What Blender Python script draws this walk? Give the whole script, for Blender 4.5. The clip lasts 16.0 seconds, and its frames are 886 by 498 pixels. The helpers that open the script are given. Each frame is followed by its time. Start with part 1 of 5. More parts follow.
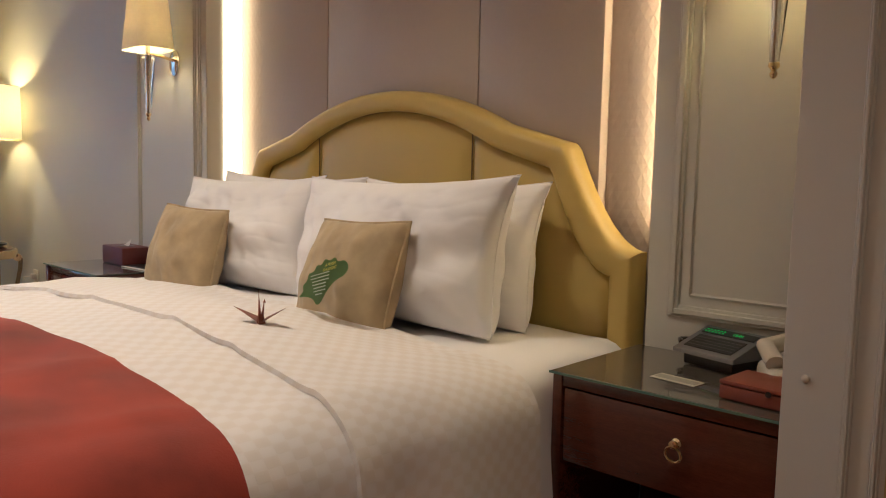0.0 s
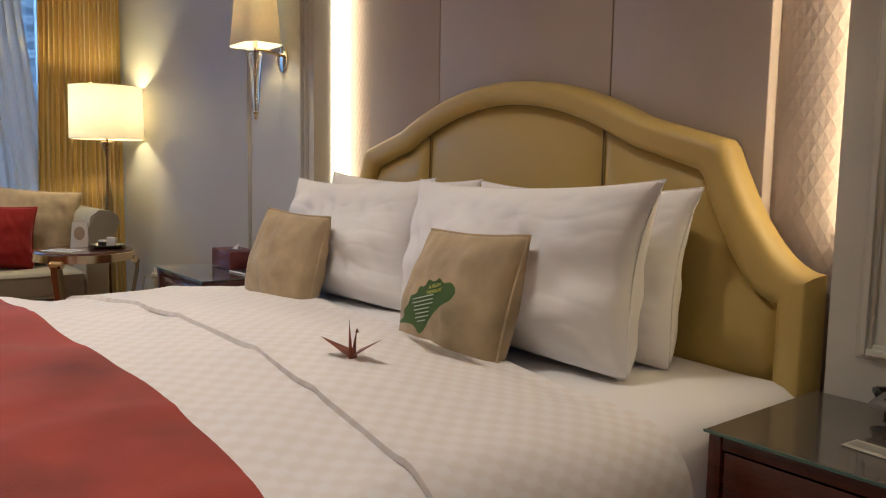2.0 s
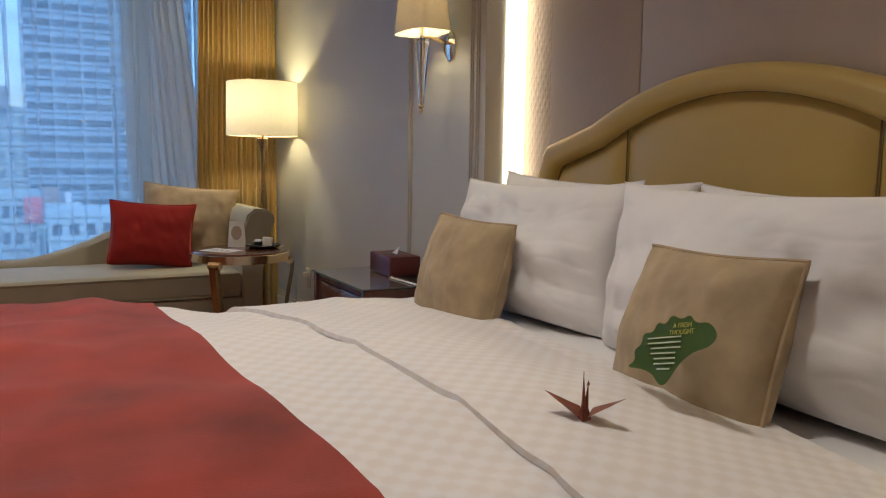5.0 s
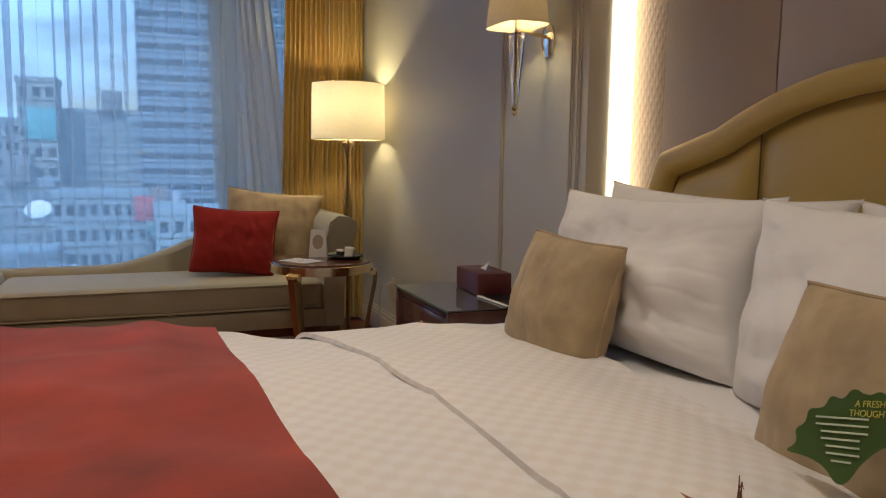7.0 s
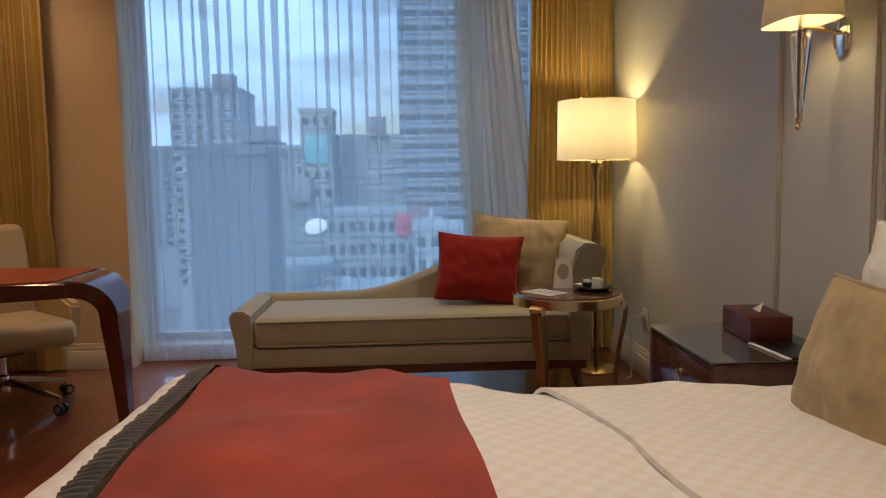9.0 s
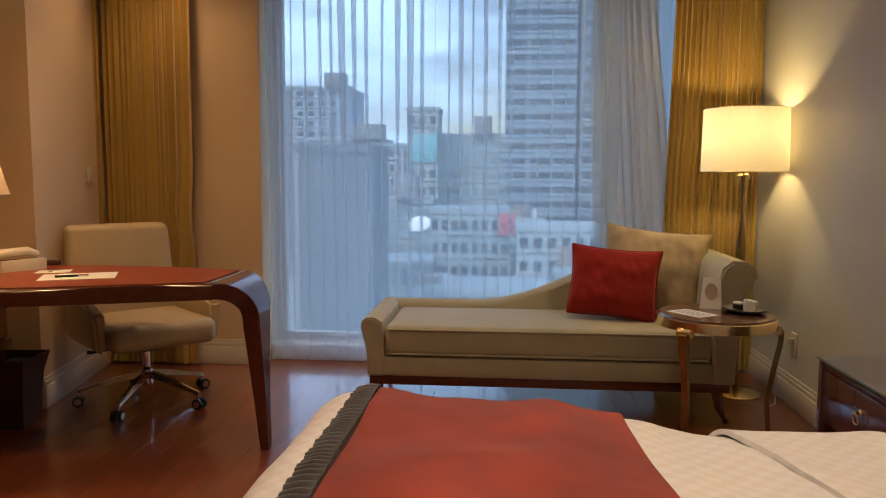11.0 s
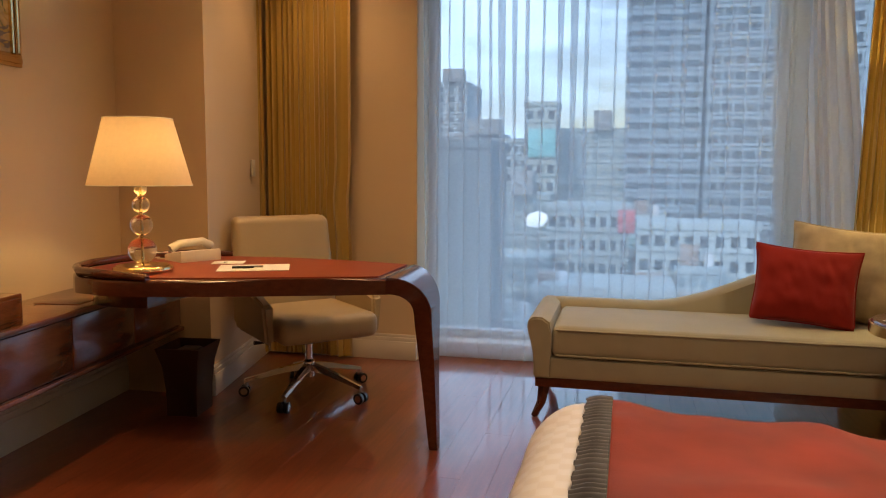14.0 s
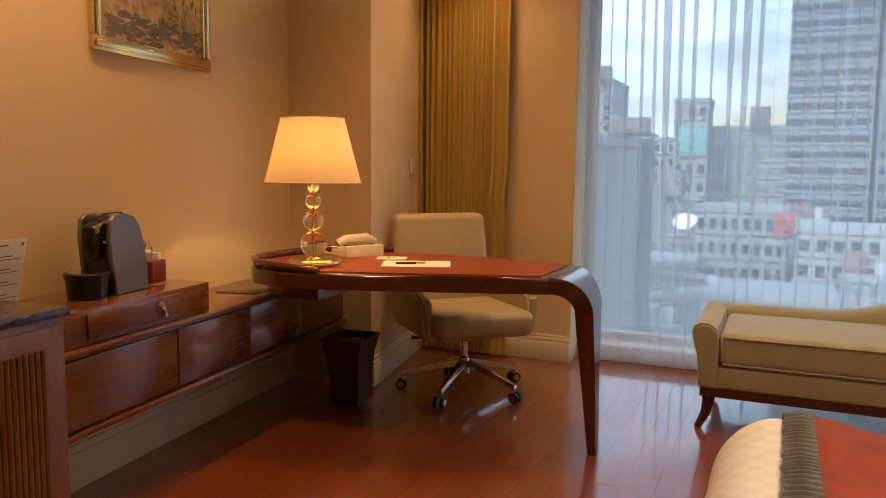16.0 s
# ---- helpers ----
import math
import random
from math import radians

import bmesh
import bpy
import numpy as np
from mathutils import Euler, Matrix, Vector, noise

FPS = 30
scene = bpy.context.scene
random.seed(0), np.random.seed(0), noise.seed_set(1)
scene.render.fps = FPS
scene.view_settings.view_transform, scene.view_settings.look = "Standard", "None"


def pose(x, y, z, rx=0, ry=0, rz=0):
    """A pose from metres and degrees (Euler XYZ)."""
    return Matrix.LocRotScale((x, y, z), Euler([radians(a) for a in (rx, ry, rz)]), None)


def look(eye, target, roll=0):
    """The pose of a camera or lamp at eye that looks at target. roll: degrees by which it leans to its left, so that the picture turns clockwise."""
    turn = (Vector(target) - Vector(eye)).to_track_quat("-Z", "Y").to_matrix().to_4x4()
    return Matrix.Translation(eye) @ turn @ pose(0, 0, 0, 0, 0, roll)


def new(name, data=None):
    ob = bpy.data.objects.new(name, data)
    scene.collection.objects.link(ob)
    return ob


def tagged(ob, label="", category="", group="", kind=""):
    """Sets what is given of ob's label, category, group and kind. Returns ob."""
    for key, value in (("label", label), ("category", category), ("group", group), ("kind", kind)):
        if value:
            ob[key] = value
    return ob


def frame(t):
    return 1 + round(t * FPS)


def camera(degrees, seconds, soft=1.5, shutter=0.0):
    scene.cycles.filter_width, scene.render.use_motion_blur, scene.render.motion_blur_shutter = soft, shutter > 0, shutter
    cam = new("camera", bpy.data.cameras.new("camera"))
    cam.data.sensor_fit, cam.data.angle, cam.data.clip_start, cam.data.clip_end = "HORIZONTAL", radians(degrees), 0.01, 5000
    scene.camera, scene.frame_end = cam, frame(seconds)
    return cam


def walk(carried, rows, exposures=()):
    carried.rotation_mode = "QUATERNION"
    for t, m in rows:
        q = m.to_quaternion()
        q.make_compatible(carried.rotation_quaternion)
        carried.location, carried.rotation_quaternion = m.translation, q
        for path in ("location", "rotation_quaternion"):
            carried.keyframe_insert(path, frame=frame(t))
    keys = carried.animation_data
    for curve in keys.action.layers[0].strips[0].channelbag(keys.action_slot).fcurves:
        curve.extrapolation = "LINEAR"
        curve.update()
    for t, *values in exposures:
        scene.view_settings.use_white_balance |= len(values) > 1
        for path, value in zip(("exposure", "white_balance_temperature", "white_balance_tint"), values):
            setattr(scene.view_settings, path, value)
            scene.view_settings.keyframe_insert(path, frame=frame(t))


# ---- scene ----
cam = camera(60.6, 16.0, soft=1.1)
PATH = [
    (0, (0.191, 0.387, 1.03), (-1.162, 1.849, 0.848), 1.3),
    (0.5, (0.119, 0.445, 1.026), (-1.275, 1.867, 0.843), 1.3),
    (1, (0.069, 0.5, 1.047), (-1.381, 1.863, 0.845), 1.0),
    (1.5, (0.013, 0.561, 1.046), (-1.495, 1.859, 0.846), 1.1),
    (2, (-0.035, 0.613, 1.061), (-1.6, 1.842, 0.854), 0.9),
    (2.5, (-0.076, 0.635, 1.076), (-1.685, 1.804, 0.865), 0.8),
    (3, (-0.127, 0.646, 1.08), (-1.779, 1.754, 0.868), 0.9),
    (3.5, (-0.198, 0.64, 1.077), (-1.883, 1.695, 0.861), 0.9),
    (4, (-0.273, 0.632, 1.079), (-1.986, 1.639, 0.856), 0.9),
    (6.5, (-0.628, 0.743, 1.079), (-2.438, 1.561, 0.85), 0.8),
    (7, (-0.692, 0.782, 1.104), (-2.541, 1.51, 0.873), 0.8),
    (7.5, (-0.795, 0.843, 1.117), (-2.693, 1.43, 0.887), 0.2),
    (8, (-0.866, 0.863, 1.129), (-2.806, 1.293, 0.902), -0.1),
    (8.5, (-0.907, 0.867, 1.135), (-2.881, 1.111, 0.917), -0.5),
    (9, (-0.936, 0.85, 1.151), (-2.924, 0.946, 0.958), -1.0),
    (11.5, (-1.058, 0.607, 1.2), (-3.037, 0.398, 0.995), 0.5),
    (12, (-1.09, 0.528, 1.197), (-3.063, 0.271, 0.988), 0.5),
    (12.5, (-1.113, 0.484, 1.172), (-3.079, 0.17, 0.977), 0.4),
    (13, (-1.137, 0.426, 1.201), (-3.093, 0.066, 0.987), 0.6),
    (13.5, (-1.144, 0.398, 1.185), (-3.091, -0.012, 0.979), 0.4),
    (14, (-1.151, 0.4, 1.182), (-3.085, -0.066, 0.976), 0.3),
    (14.5, (-1.176, 0.397, 1.178), (-3.079, -0.18, 0.969), 0.2),
    (15, (-1.184, 0.41, 1.165), (-3.052, -0.274, 0.963), 0.3),
    (15.5, (-1.175, 0.39, 1.177), (-3.008, -0.382, 0.967), 0.3),
    (16, (-1.139, 0.31, 1.179), (-2.953, -0.504, 0.968), 0.5),
]
EXPOSURES = [(0, 0.9, 5300, 9), (3, 0.55, 4850, 8), (4, 0.5, 4850, 7), (7, 0.22, 5250, 8), (9, 0.2, 5800, 10), (11.5, 0.38, 6400, 12), (13.5, 0.52, 6600, 11), (16, 0.74, 7700, 13)]
walk(cam, [(t, look(eye, target, roll)) for t, eye, target, roll in PATH], EXPOSURES)


# ---- light ----
world = bpy.data.worlds.new("overcast_sky")
scene.world = world
world.use_nodes = True
wn, wl = world.node_tree.nodes, world.node_tree.links
wn.clear()
w_out = wn.new("ShaderNodeOutputWorld")
w_bg = wn.new("ShaderNodeBackground")
w_sky = wn.new("ShaderNodeTexSky")
w_sky.sky_type, w_sky.sun_disc = "NISHITA", False
w_sky.sun_elevation, w_sky.sun_rotation = radians(38), radians(112)
w_dim = wn.new("ShaderNodeVectorMath")
w_dim.operation = "SCALE"
w_dim.inputs["Scale"].default_value = 0.8
w_co = wn.new("ShaderNodeTexCoord")
w_map = wn.new("ShaderNodeMapping")
w_map.inputs["Scale"].default_value = (3.0, 3.0, 9.0)
w_noise = wn.new("ShaderNodeTexNoise")
w_noise.inputs["Scale"].default_value, w_noise.inputs["Detail"].default_value = 1.6, 6.0
w_ramp = wn.new("ShaderNodeValToRGB")
w_ramp.color_ramp.elements[0].position, w_ramp.color_ramp.elements[1].position = 0.40, 0.62
w_mix = wn.new("ShaderNodeMixRGB")
w_mix.inputs[2].default_value = (5.8, 8.7, 12.6, 1)
wl.new(w_co.outputs["Generated"], w_map.inputs["Vector"])
wl.new(w_map.outputs[0], w_noise.inputs["Vector"])
wl.new(w_noise.outputs[0], w_ramp.inputs[0])
wl.new(w_ramp.outputs[0], w_mix.inputs[0])
wl.new(w_sky.outputs[0], w_dim.inputs[0])
wl.new(w_dim.outputs[0], w_mix.inputs[1])
w_sep, w_gain = wn.new("ShaderNodeSeparateXYZ"), wn.new("ShaderNodeMapRange")
w_gain.inputs[1].default_value, w_gain.inputs[2].default_value = 0.0, 0.8
w_gain.inputs[3].default_value, w_gain.inputs[4].default_value = 0.66, 1.7
w_rise = wn.new("ShaderNodeVectorMath")
w_rise.operation = "SCALE"
wl.new(w_co.outputs["Generated"], w_sep.inputs[0])
wl.new(w_sep.outputs[2], w_gain.inputs[0])
wl.new(w_mix.outputs[0], w_rise.inputs[0])
wl.new(w_gain.outputs[0], w_rise.inputs["Scale"])
wl.new(w_rise.outputs[0], w_bg.inputs[0])
wl.new(w_bg.outputs[0], w_out.inputs[0])
w_bg.inputs[1].default_value = 0.16

WARM = (1.0, 0.74, 0.31)


def lamp(name, kind, place, power, color=WARM, target=None, size=0.05, cone=90, blend=0.6):
    data = bpy.data.lights.new(name, kind)
    data.energy, data.color = power, color
    if kind == "SUN":
        data.angle = size
    else:
        data.shadow_soft_size = size
    if kind == "SPOT":
        data.spot_size, data.spot_blend = radians(cone), blend
    ob = new(name, data)
    ob.matrix_world = look(place, target) if target else Matrix.Translation(place)
    return ob


lamp("sun", "SUN", (40, -16, 34), 1.2, (1, 0.98, 0.95), target=(0, 0, 0), size=radians(12))

# ---- materials ----


def material(name, color, rough=0.5, metal=0.0, vary=0.12, scale=6.0, grain=0.0, grain_scale=200.0, bump=0.0, stretch=(1, 1, 1), coat=0.0,
             sheen=0.0, clear=0.0, per_object=0.0, dark=None, specular=0.5):
    """Principled surface with broad and fine variation of colour, and fine relief."""
    m = bpy.data.materials.new(name)
    m.use_nodes = True
    n, l = m.node_tree.nodes, m.node_tree.links
    b = n["Principled BSDF"]
    b.inputs["Roughness"].default_value, b.inputs["Metallic"].default_value = rough, metal
    b.inputs["Coat Weight"].default_value, b.inputs["Coat Roughness"].default_value = coat, 0.06
    b.inputs["Sheen Weight"].default_value, b.inputs["Transmission Weight"].default_value = sheen, clear
    b.inputs["Specular IOR Level"].default_value = specular
    co, mp = n.new("ShaderNodeTexCoord"), n.new("ShaderNodeMapping")
    mp.inputs["Scale"].default_value = stretch
    l.new(co.outputs["Object"], mp.inputs["Vector"])
    broad, fine = n.new("ShaderNodeTexNoise"), n.new("ShaderNodeTexNoise")
    broad.inputs["Scale"].default_value, broad.inputs["Detail"].default_value = scale, 4
    fine.inputs["Scale"].default_value, fine.inputs["Detail"].default_value = grain_scale, 3
    l.new(mp.outputs[0], broad.inputs["Vector"])
    l.new(mp.outputs[0], fine.inputs["Vector"])
    mix = n.new("ShaderNodeMixRGB")
    low = dark or [c * (1 - 2 * vary) for c in color]
    mix.inputs[1].default_value, mix.inputs[2].default_value = (*low, 1), (*[min(1, c * (1 + vary)) for c in color], 1)
    l.new(broad.outputs[0], mix.inputs[0])
    last = mix.outputs[0]
    if grain:
        mul = n.new("ShaderNodeMixRGB")
        mul.blend_type = "OVERLAY"
        mul.inputs[0].default_value = grain
        l.new(last, mul.inputs[1])
        l.new(fine.outputs[0], mul.inputs[2])
        last = mul.outputs[0]
    if per_object:
        info, hsv, rng = n.new("ShaderNodeObjectInfo"), n.new("ShaderNodeHueSaturation"), n.new("ShaderNodeMapRange")
        rng.inputs[3].default_value, rng.inputs[4].default_value = 1 - per_object, 1 + per_object
        l.new(info.outputs["Random"], rng.inputs[0])
        l.new(rng.outputs[0], hsv.inputs["Value"])
        l.new(last, hsv.inputs["Color"])
        last = hsv.outputs[0]
    l.new(last, b.inputs["Base Color"])
    if bump:
        bp = n.new("ShaderNodeBump")
        bp.inputs["Strength"].default_value, bp.inputs["Distance"].default_value = bump, 0.002
        l.new(fine.outputs[0], bp.inputs["Height"])
        l.new(bp.outputs[0], b.inputs["Normal"])
    return m


def relief(m, kind, period, depth, mixed=0.0):
    """Adds a woven pattern to a material: crossing slanted waves, or checks in the cloth."""
    n, l = m.node_tree.nodes, m.node_tree.links
    b = n["Principled BSDF"]
    co, sep = n.new("ShaderNodeTexCoord"), n.new("ShaderNodeSeparateXYZ")
    l.new(co.outputs["Object"], sep.inputs[0])

    def f(op, a, c=None):
        q = n.new("ShaderNodeMath")
        q.operation = op
        for i, v in enumerate((a, c)):
            if v is None:
                continue
            if isinstance(v, (int, float)):
                q.inputs[i].default_value = v
            else:
                l.new(v, q.inputs[i])
        return q.outputs[0]

    x, y, z = sep.outputs
    if kind == "triangles":
        u, v = f("MULTIPLY", x, 1 / period), f("MULTIPLY", z, 0.58 / period)
        a = f("PINGPONG", f("ADD", u, v), 0.5)
        c = f("PINGPONG", f("SUBTRACT", u, v), 0.5)
        h = f("MAXIMUM", a, c)
    else:
        x = f("SUBTRACT", x, z)
        u, v = f("SINE", f("MULTIPLY", x, 6.283 / period)), f("SINE", f("MULTIPLY", y, 6.283 / period))
        h = f("MULTIPLY", u, v)
        h = f("MULTIPLY", f("SIGN", h), f("POWER", f("ABSOLUTE", h), 0.4))
    bp = n.new("ShaderNodeBump")
    bp.inputs["Strength"].default_value, bp.inputs["Distance"].default_value = 1.0, depth
    l.new(h, bp.inputs["Height"])
    old = b.inputs["Normal"].links
    if old:
        l.new(old[0].from_socket, bp.inputs["Normal"])
    l.new(bp.outputs[0], b.inputs["Normal"])
    if mixed:
        src = b.inputs["Base Color"].links[0].from_socket
        mx = n.new("ShaderNodeMixRGB")
        mx.blend_type = "MULTIPLY"
        mx.inputs[2].default_value = (1 - 0.7 * mixed, 1 - mixed, 1 - 1.4 * mixed, 1)
        l.new(f("ADD", f("MULTIPLY", h, 0.5), 0.5), mx.inputs[0])
        l.new(src, mx.inputs[1])
        l.new(mx.outputs[0], b.inputs["Base Color"])
    return m


def glowing(name, color, strength):
    m = bpy.data.materials.new(name)
    m.use_nodes = True
    b = m.node_tree.nodes["Principled BSDF"]
    b.inputs["Base Color"].default_value = (*color, 1)
    b.inputs["Emission Color"].default_value, b.inputs["Emission Strength"].default_value = (*color, 1), strength
    return m


def thin_cloth(name, color, through_share, clear_share):
    """Cloth that lets light through: part diffuse, part translucent, part open weave."""
    m = bpy.data.materials.new(name)
    m.use_nodes = True
    n, l = m.node_tree.nodes, m.node_tree.links
    n.remove(n["Principled BSDF"])
    d, t, c = n.new("ShaderNodeBsdfDiffuse"), n.new("ShaderNodeBsdfTranslucent"), n.new("ShaderNodeBsdfTransparent")
    co, nz, mx = n.new("ShaderNodeTexCoord"), n.new("ShaderNodeTexNoise"), n.new("ShaderNodeMixRGB")
    nz.inputs["Scale"].default_value = 60
    mx.inputs[1].default_value, mx.inputs[2].default_value = (*[k * 0.9 for k in color], 1), (*color, 1)
    l.new(co.outputs["Object"], nz.inputs["Vector"])
    l.new(nz.outputs[0], mx.inputs[0])
    l.new(mx.outputs[0], d.inputs[0])
    l.new(mx.outputs[0], t.inputs[0])
    a, b = n.new("ShaderNodeMixShader"), n.new("ShaderNodeMixShader")
    a.inputs[0].default_value, b.inputs[0].default_value = through_share, clear_share
    l.new(d.outputs[0], a.inputs[1])
    l.new(t.outputs[0], a.inputs[2])
    l.new(a.outputs[0], b.inputs[1])
    l.new(c.outputs[0], b.inputs[2])
    l.new(b.outputs[0], n["Material Output"].inputs[0])
    return m


PAINT = material("wall_paint", (0.64, 0.495, 0.32), 0.7, vary=0.03, scale=1.5, bump=0.1, grain_scale=300)
PANEL_PAINT = material("panel_paint", (0.57, 0.56, 0.505), 0.45, vary=0.02, scale=1.5, bump=0.05, grain_scale=250)
TRIM_PAINT = material("trim_paint", (0.66, 0.60, 0.50), 0.4, vary=0.03, scale=3)
CEILING_PAINT = material("ceiling_paint", (0.8, 0.78, 0.74), 0.8, vary=0.02)
WALLCOVER = relief(material("embossed_wallcovering", (0.47, 0.40, 0.345), 0.5, vary=0.04, scale=3, bump=0.15, grain_scale=500, sheen=0.2), "triangles", 0.03, 0.0030)
PADDED = relief(material("padded_wallcovering", (0.47, 0.40, 0.345), 0.5, vary=0.05, scale=3, bump=0.15, grain_scale=500, sheen=0.2), "triangles", 0.03, 0.0005)
LEATHER = material("mustard_leather", (0.52, 0.385, 0.105), 0.40, vary=0.06, scale=3, bump=0.12, grain_scale=500)
PIPING = material("dark_piping", (0.16, 0.11, 0.05), 0.5)
LINEN = material("white_linen", (0.80, 0.78, 0.77), 0.75, vary=0.02, scale=4, bump=0.12, grain_scale=350, sheen=0.15)
DAMASK = relief(material("checked_damask", (0.80, 0.77, 0.76), 0.55, vary=0.02, scale=4, bump=0.05, grain_scale=600), "checks", 0.055, 0.00022, 0.10)
RED_CLOTH = material("red_velvet", (0.37, 0.044, 0.021), 0.85, vary=0.42, scale=5, bump=0.3, grain_scale=300, sheen=0.14)
GREY_SATIN = material("grey_satin", (0.085, 0.08, 0.085), 0.4, vary=0.15, scale=20, sheen=0.2)
BEIGE_VELVET = material("beige_velvet", (0.45, 0.34, 0.19), 0.85, vary=0.30, scale=11, bump=0.15, grain_scale=400, sheen=0.12)
CRIMSON = material("crimson_cotton", (0.30, 0.022, 0.016), 0.95, vary=0.10, scale=9, bump=0.3, grain_scale=250, sheen=0.1, specular=0.15)
SAGE = material("sage_upholstery", (0.36, 0.33, 0.23), 0.8, vary=0.06, scale=8, bump=0.2, grain_scale=500, sheen=0.2)
CREAM_LEATHER = material("cream_leather", (0.45, 0.355, 0.21), 0.38, vary=0.05, scale=5, bump=0.12, grain_scale=300)
MAHOGANY = material("dark_mahogany", (0.088, 0.022, 0.012), 0.22, vary=0.25, scale=5, grain=0.5, grain_scale=60, stretch=(1, 6, 12), coat=0.6, bump=0.02)
WALNUT = material("reddish_walnut", (0.18, 0.060, 0.024), 0.25, vary=0.25, scale=4, grain=0.55, grain_scale=50, stretch=(1.5, 10, 12), coat=0.6, bump=0.02)
WALNUT_UP = material("upright_walnut", (0.22, 0.085, 0.035), 0.35, vary=0.25, scale=4, grain=0.55, grain_scale=50, stretch=(10, 10, 1), coat=0.3, bump=0.03)
RED_LEATHER = material("red_desk_leather", (0.27, 0.045, 0.02), 0.38, vary=0.08, scale=6, bump=0.1, grain_scale=400)
PLANK = material("merbau_plank", (0.22, 0.052, 0.020), 0.30, vary=0.25, scale=3, grain=0.5, grain_scale=40, stretch=(1.2, 14, 1), coat=1.0, per_object=0.12, bump=0.02)
PLANK.node_tree.nodes["Principled BSDF"].inputs["Coat Roughness"].default_value = 0.08
UNDERFLOOR = material("floor_joint", (0.03, 0.012, 0.008), 0.6)
BRASS = material("polished_brass", (0.82, 0.64, 0.34), 0.18, metal=1.0, vary=0.05, scale=10)
CHROME = material("chrome", (0.75, 0.74, 0.72), 0.08, metal=1.0, vary=0.02)
STEEL = material("brushed_grey", (0.22, 0.22, 0.23), 0.35, metal=0.6, vary=0.05)
BLACK = material("black_plastic", (0.012, 0.012, 0.013), 0.3, vary=0.1)
IVORY = material("ivory_plastic", (0.62, 0.56, 0.46), 0.35, vary=0.02)
PAPER = material("white_paper", (0.78, 0.76, 0.72), 0.8, vary=0.02)
INK = material("grey_ink", (0.12, 0.11, 0.11), 0.8)
GREEN_CARD = material("green_card", (0.12, 0.20, 0.045), 0.6, vary=0.06)
PALE_INK = material("pale_green_ink", (0.55, 0.62, 0.42), 0.7)
YELLOW_INK = material("yellow_ink", (0.55, 0.55, 0.08), 0.7)
ORIGAMI = material("bronze_paper", (0.20, 0.055, 0.025), 0.4, vary=0.9, scale=70, dark=(0.03, 0.008, 0.006))
OXBLOOD = material("oxblood_leather", (0.11, 0.018, 0.016), 0.4, vary=0.08, bump=0.15, grain_scale=300)
MARBLE = material("dark_marble", (0.06, 0.035, 0.025), 0.1, vary=0.6, scale=14, coat=0.5)
TABLE_GLASS = material("smoked_glass_top", (0.10, 0.085, 0.07), 0.05, vary=0.03, coat=0.6)
GLASS_EDGE = material("green_glass_edge", (0.10, 0.17, 0.13), 0.1, vary=0.03)
CRYSTAL = material("crystal", (0.98, 0.97, 0.95), 0.02, vary=0.0, clear=1.0)
WINDOW_GLASS = material("window_glass", (0.96, 0.98, 1.0), 0.0, vary=0.0, clear=1.0)
WINDOW_GLASS.node_tree.nodes["Principled BSDF"].inputs["IOR"].default_value = 1.02
ALUMINIUM = material("white_aluminium", (0.6, 0.62, 0.65), 0.4, vary=0.03)
DRAPE = material("gold_silk", (0.43, 0.28, 0.052), 0.42, vary=0.12, scale=5, stretch=(1, 1, 0.15), bump=0.15, grain_scale=90, sheen=0.4)
# white cloth; the blue of the sky light is put into its colour
SHEER = thin_cloth("sky_tinted_voile", (0.80, 0.89, 0.95), 0.72, 0.55)
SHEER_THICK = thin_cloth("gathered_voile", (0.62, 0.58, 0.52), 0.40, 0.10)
SHADE = thin_cloth("lamp_shade_linen", (0.88, 0.81, 0.68), 0.20, 0.0)
# cream shade cloth with the bulb's warm glow put into its colour
SHADE_DESK = thin_cloth("warm_lit_shade_linen", (0.82, 0.62, 0.40), 0.11, 0.0)
# weak glow for the left recess reveal, which only catches light
REVEAL_GLOW = glowing("led_strip", (1.0, 0.76, 0.44), 1.5)
LED_GAP = glowing("led_strip_gap", (1.0, 0.68, 0.33), 5.0)
LED_BARE = glowing("led_strip_bare", (1.0, 0.68, 0.33), 10.5)
BULB = glowing("lamp_bulb", (1.0, 0.7, 0.36), 6.0)
GREEN_LED = glowing("green_led", (0.05, 0.8, 0.12), 0.22)

# ---- mesh helpers ----


def as_object(name, bm, mat, parent=None, label="", smooth=True):
    me = bpy.data.meshes.new(name)
    bmesh.ops.recalc_face_normals(bm, faces=bm.faces)
    bm.to_mesh(me)
    bm.free()
    if smooth:
        me.shade_smooth()
        me.set_sharp_from_angle(angle=radians(40))
    me.materials.append(mat)
    ob = new(name, me)
    if parent:
        ob.parent = parent
    if label:
        ob["label"] = label
    return ob


def part(name, bm, mat, parent, label=""):
    return as_object(name, bm, mat, parent, label)


def thing(name, m, label, category, group="", kind=""):
    ob = new(name)
    ob.matrix_world = m
    return tagged(ob, label, category, group, kind)


def solo(name, bm, mat, label, category="", kind="", m=None, group=""):
    ob = as_object(name, bm, mat)
    if m:
        ob.matrix_world = m
    return tagged(ob, label, category, group, kind)


def box(x0, x1, y0, y1, z0, z1, bevel=0.0, bm=None, segments=2):
    bm = bm or bmesh.new()
    r = bmesh.ops.create_cube(bm, size=1, matrix=Matrix.Translation(((x0 + x1) / 2, (y0 + y1) / 2, (z0 + z1) / 2)) @ Matrix.Diagonal((x1 - x0, y1 - y0, z1 - z0, 1)))
    if bevel:
        edges = {e for v in r["verts"] for e in v.link_edges}
        bmesh.ops.bevel(bm, geom=list(edges), offset=bevel, segments=segments, profile=0.5, affect="EDGES")
    return bm


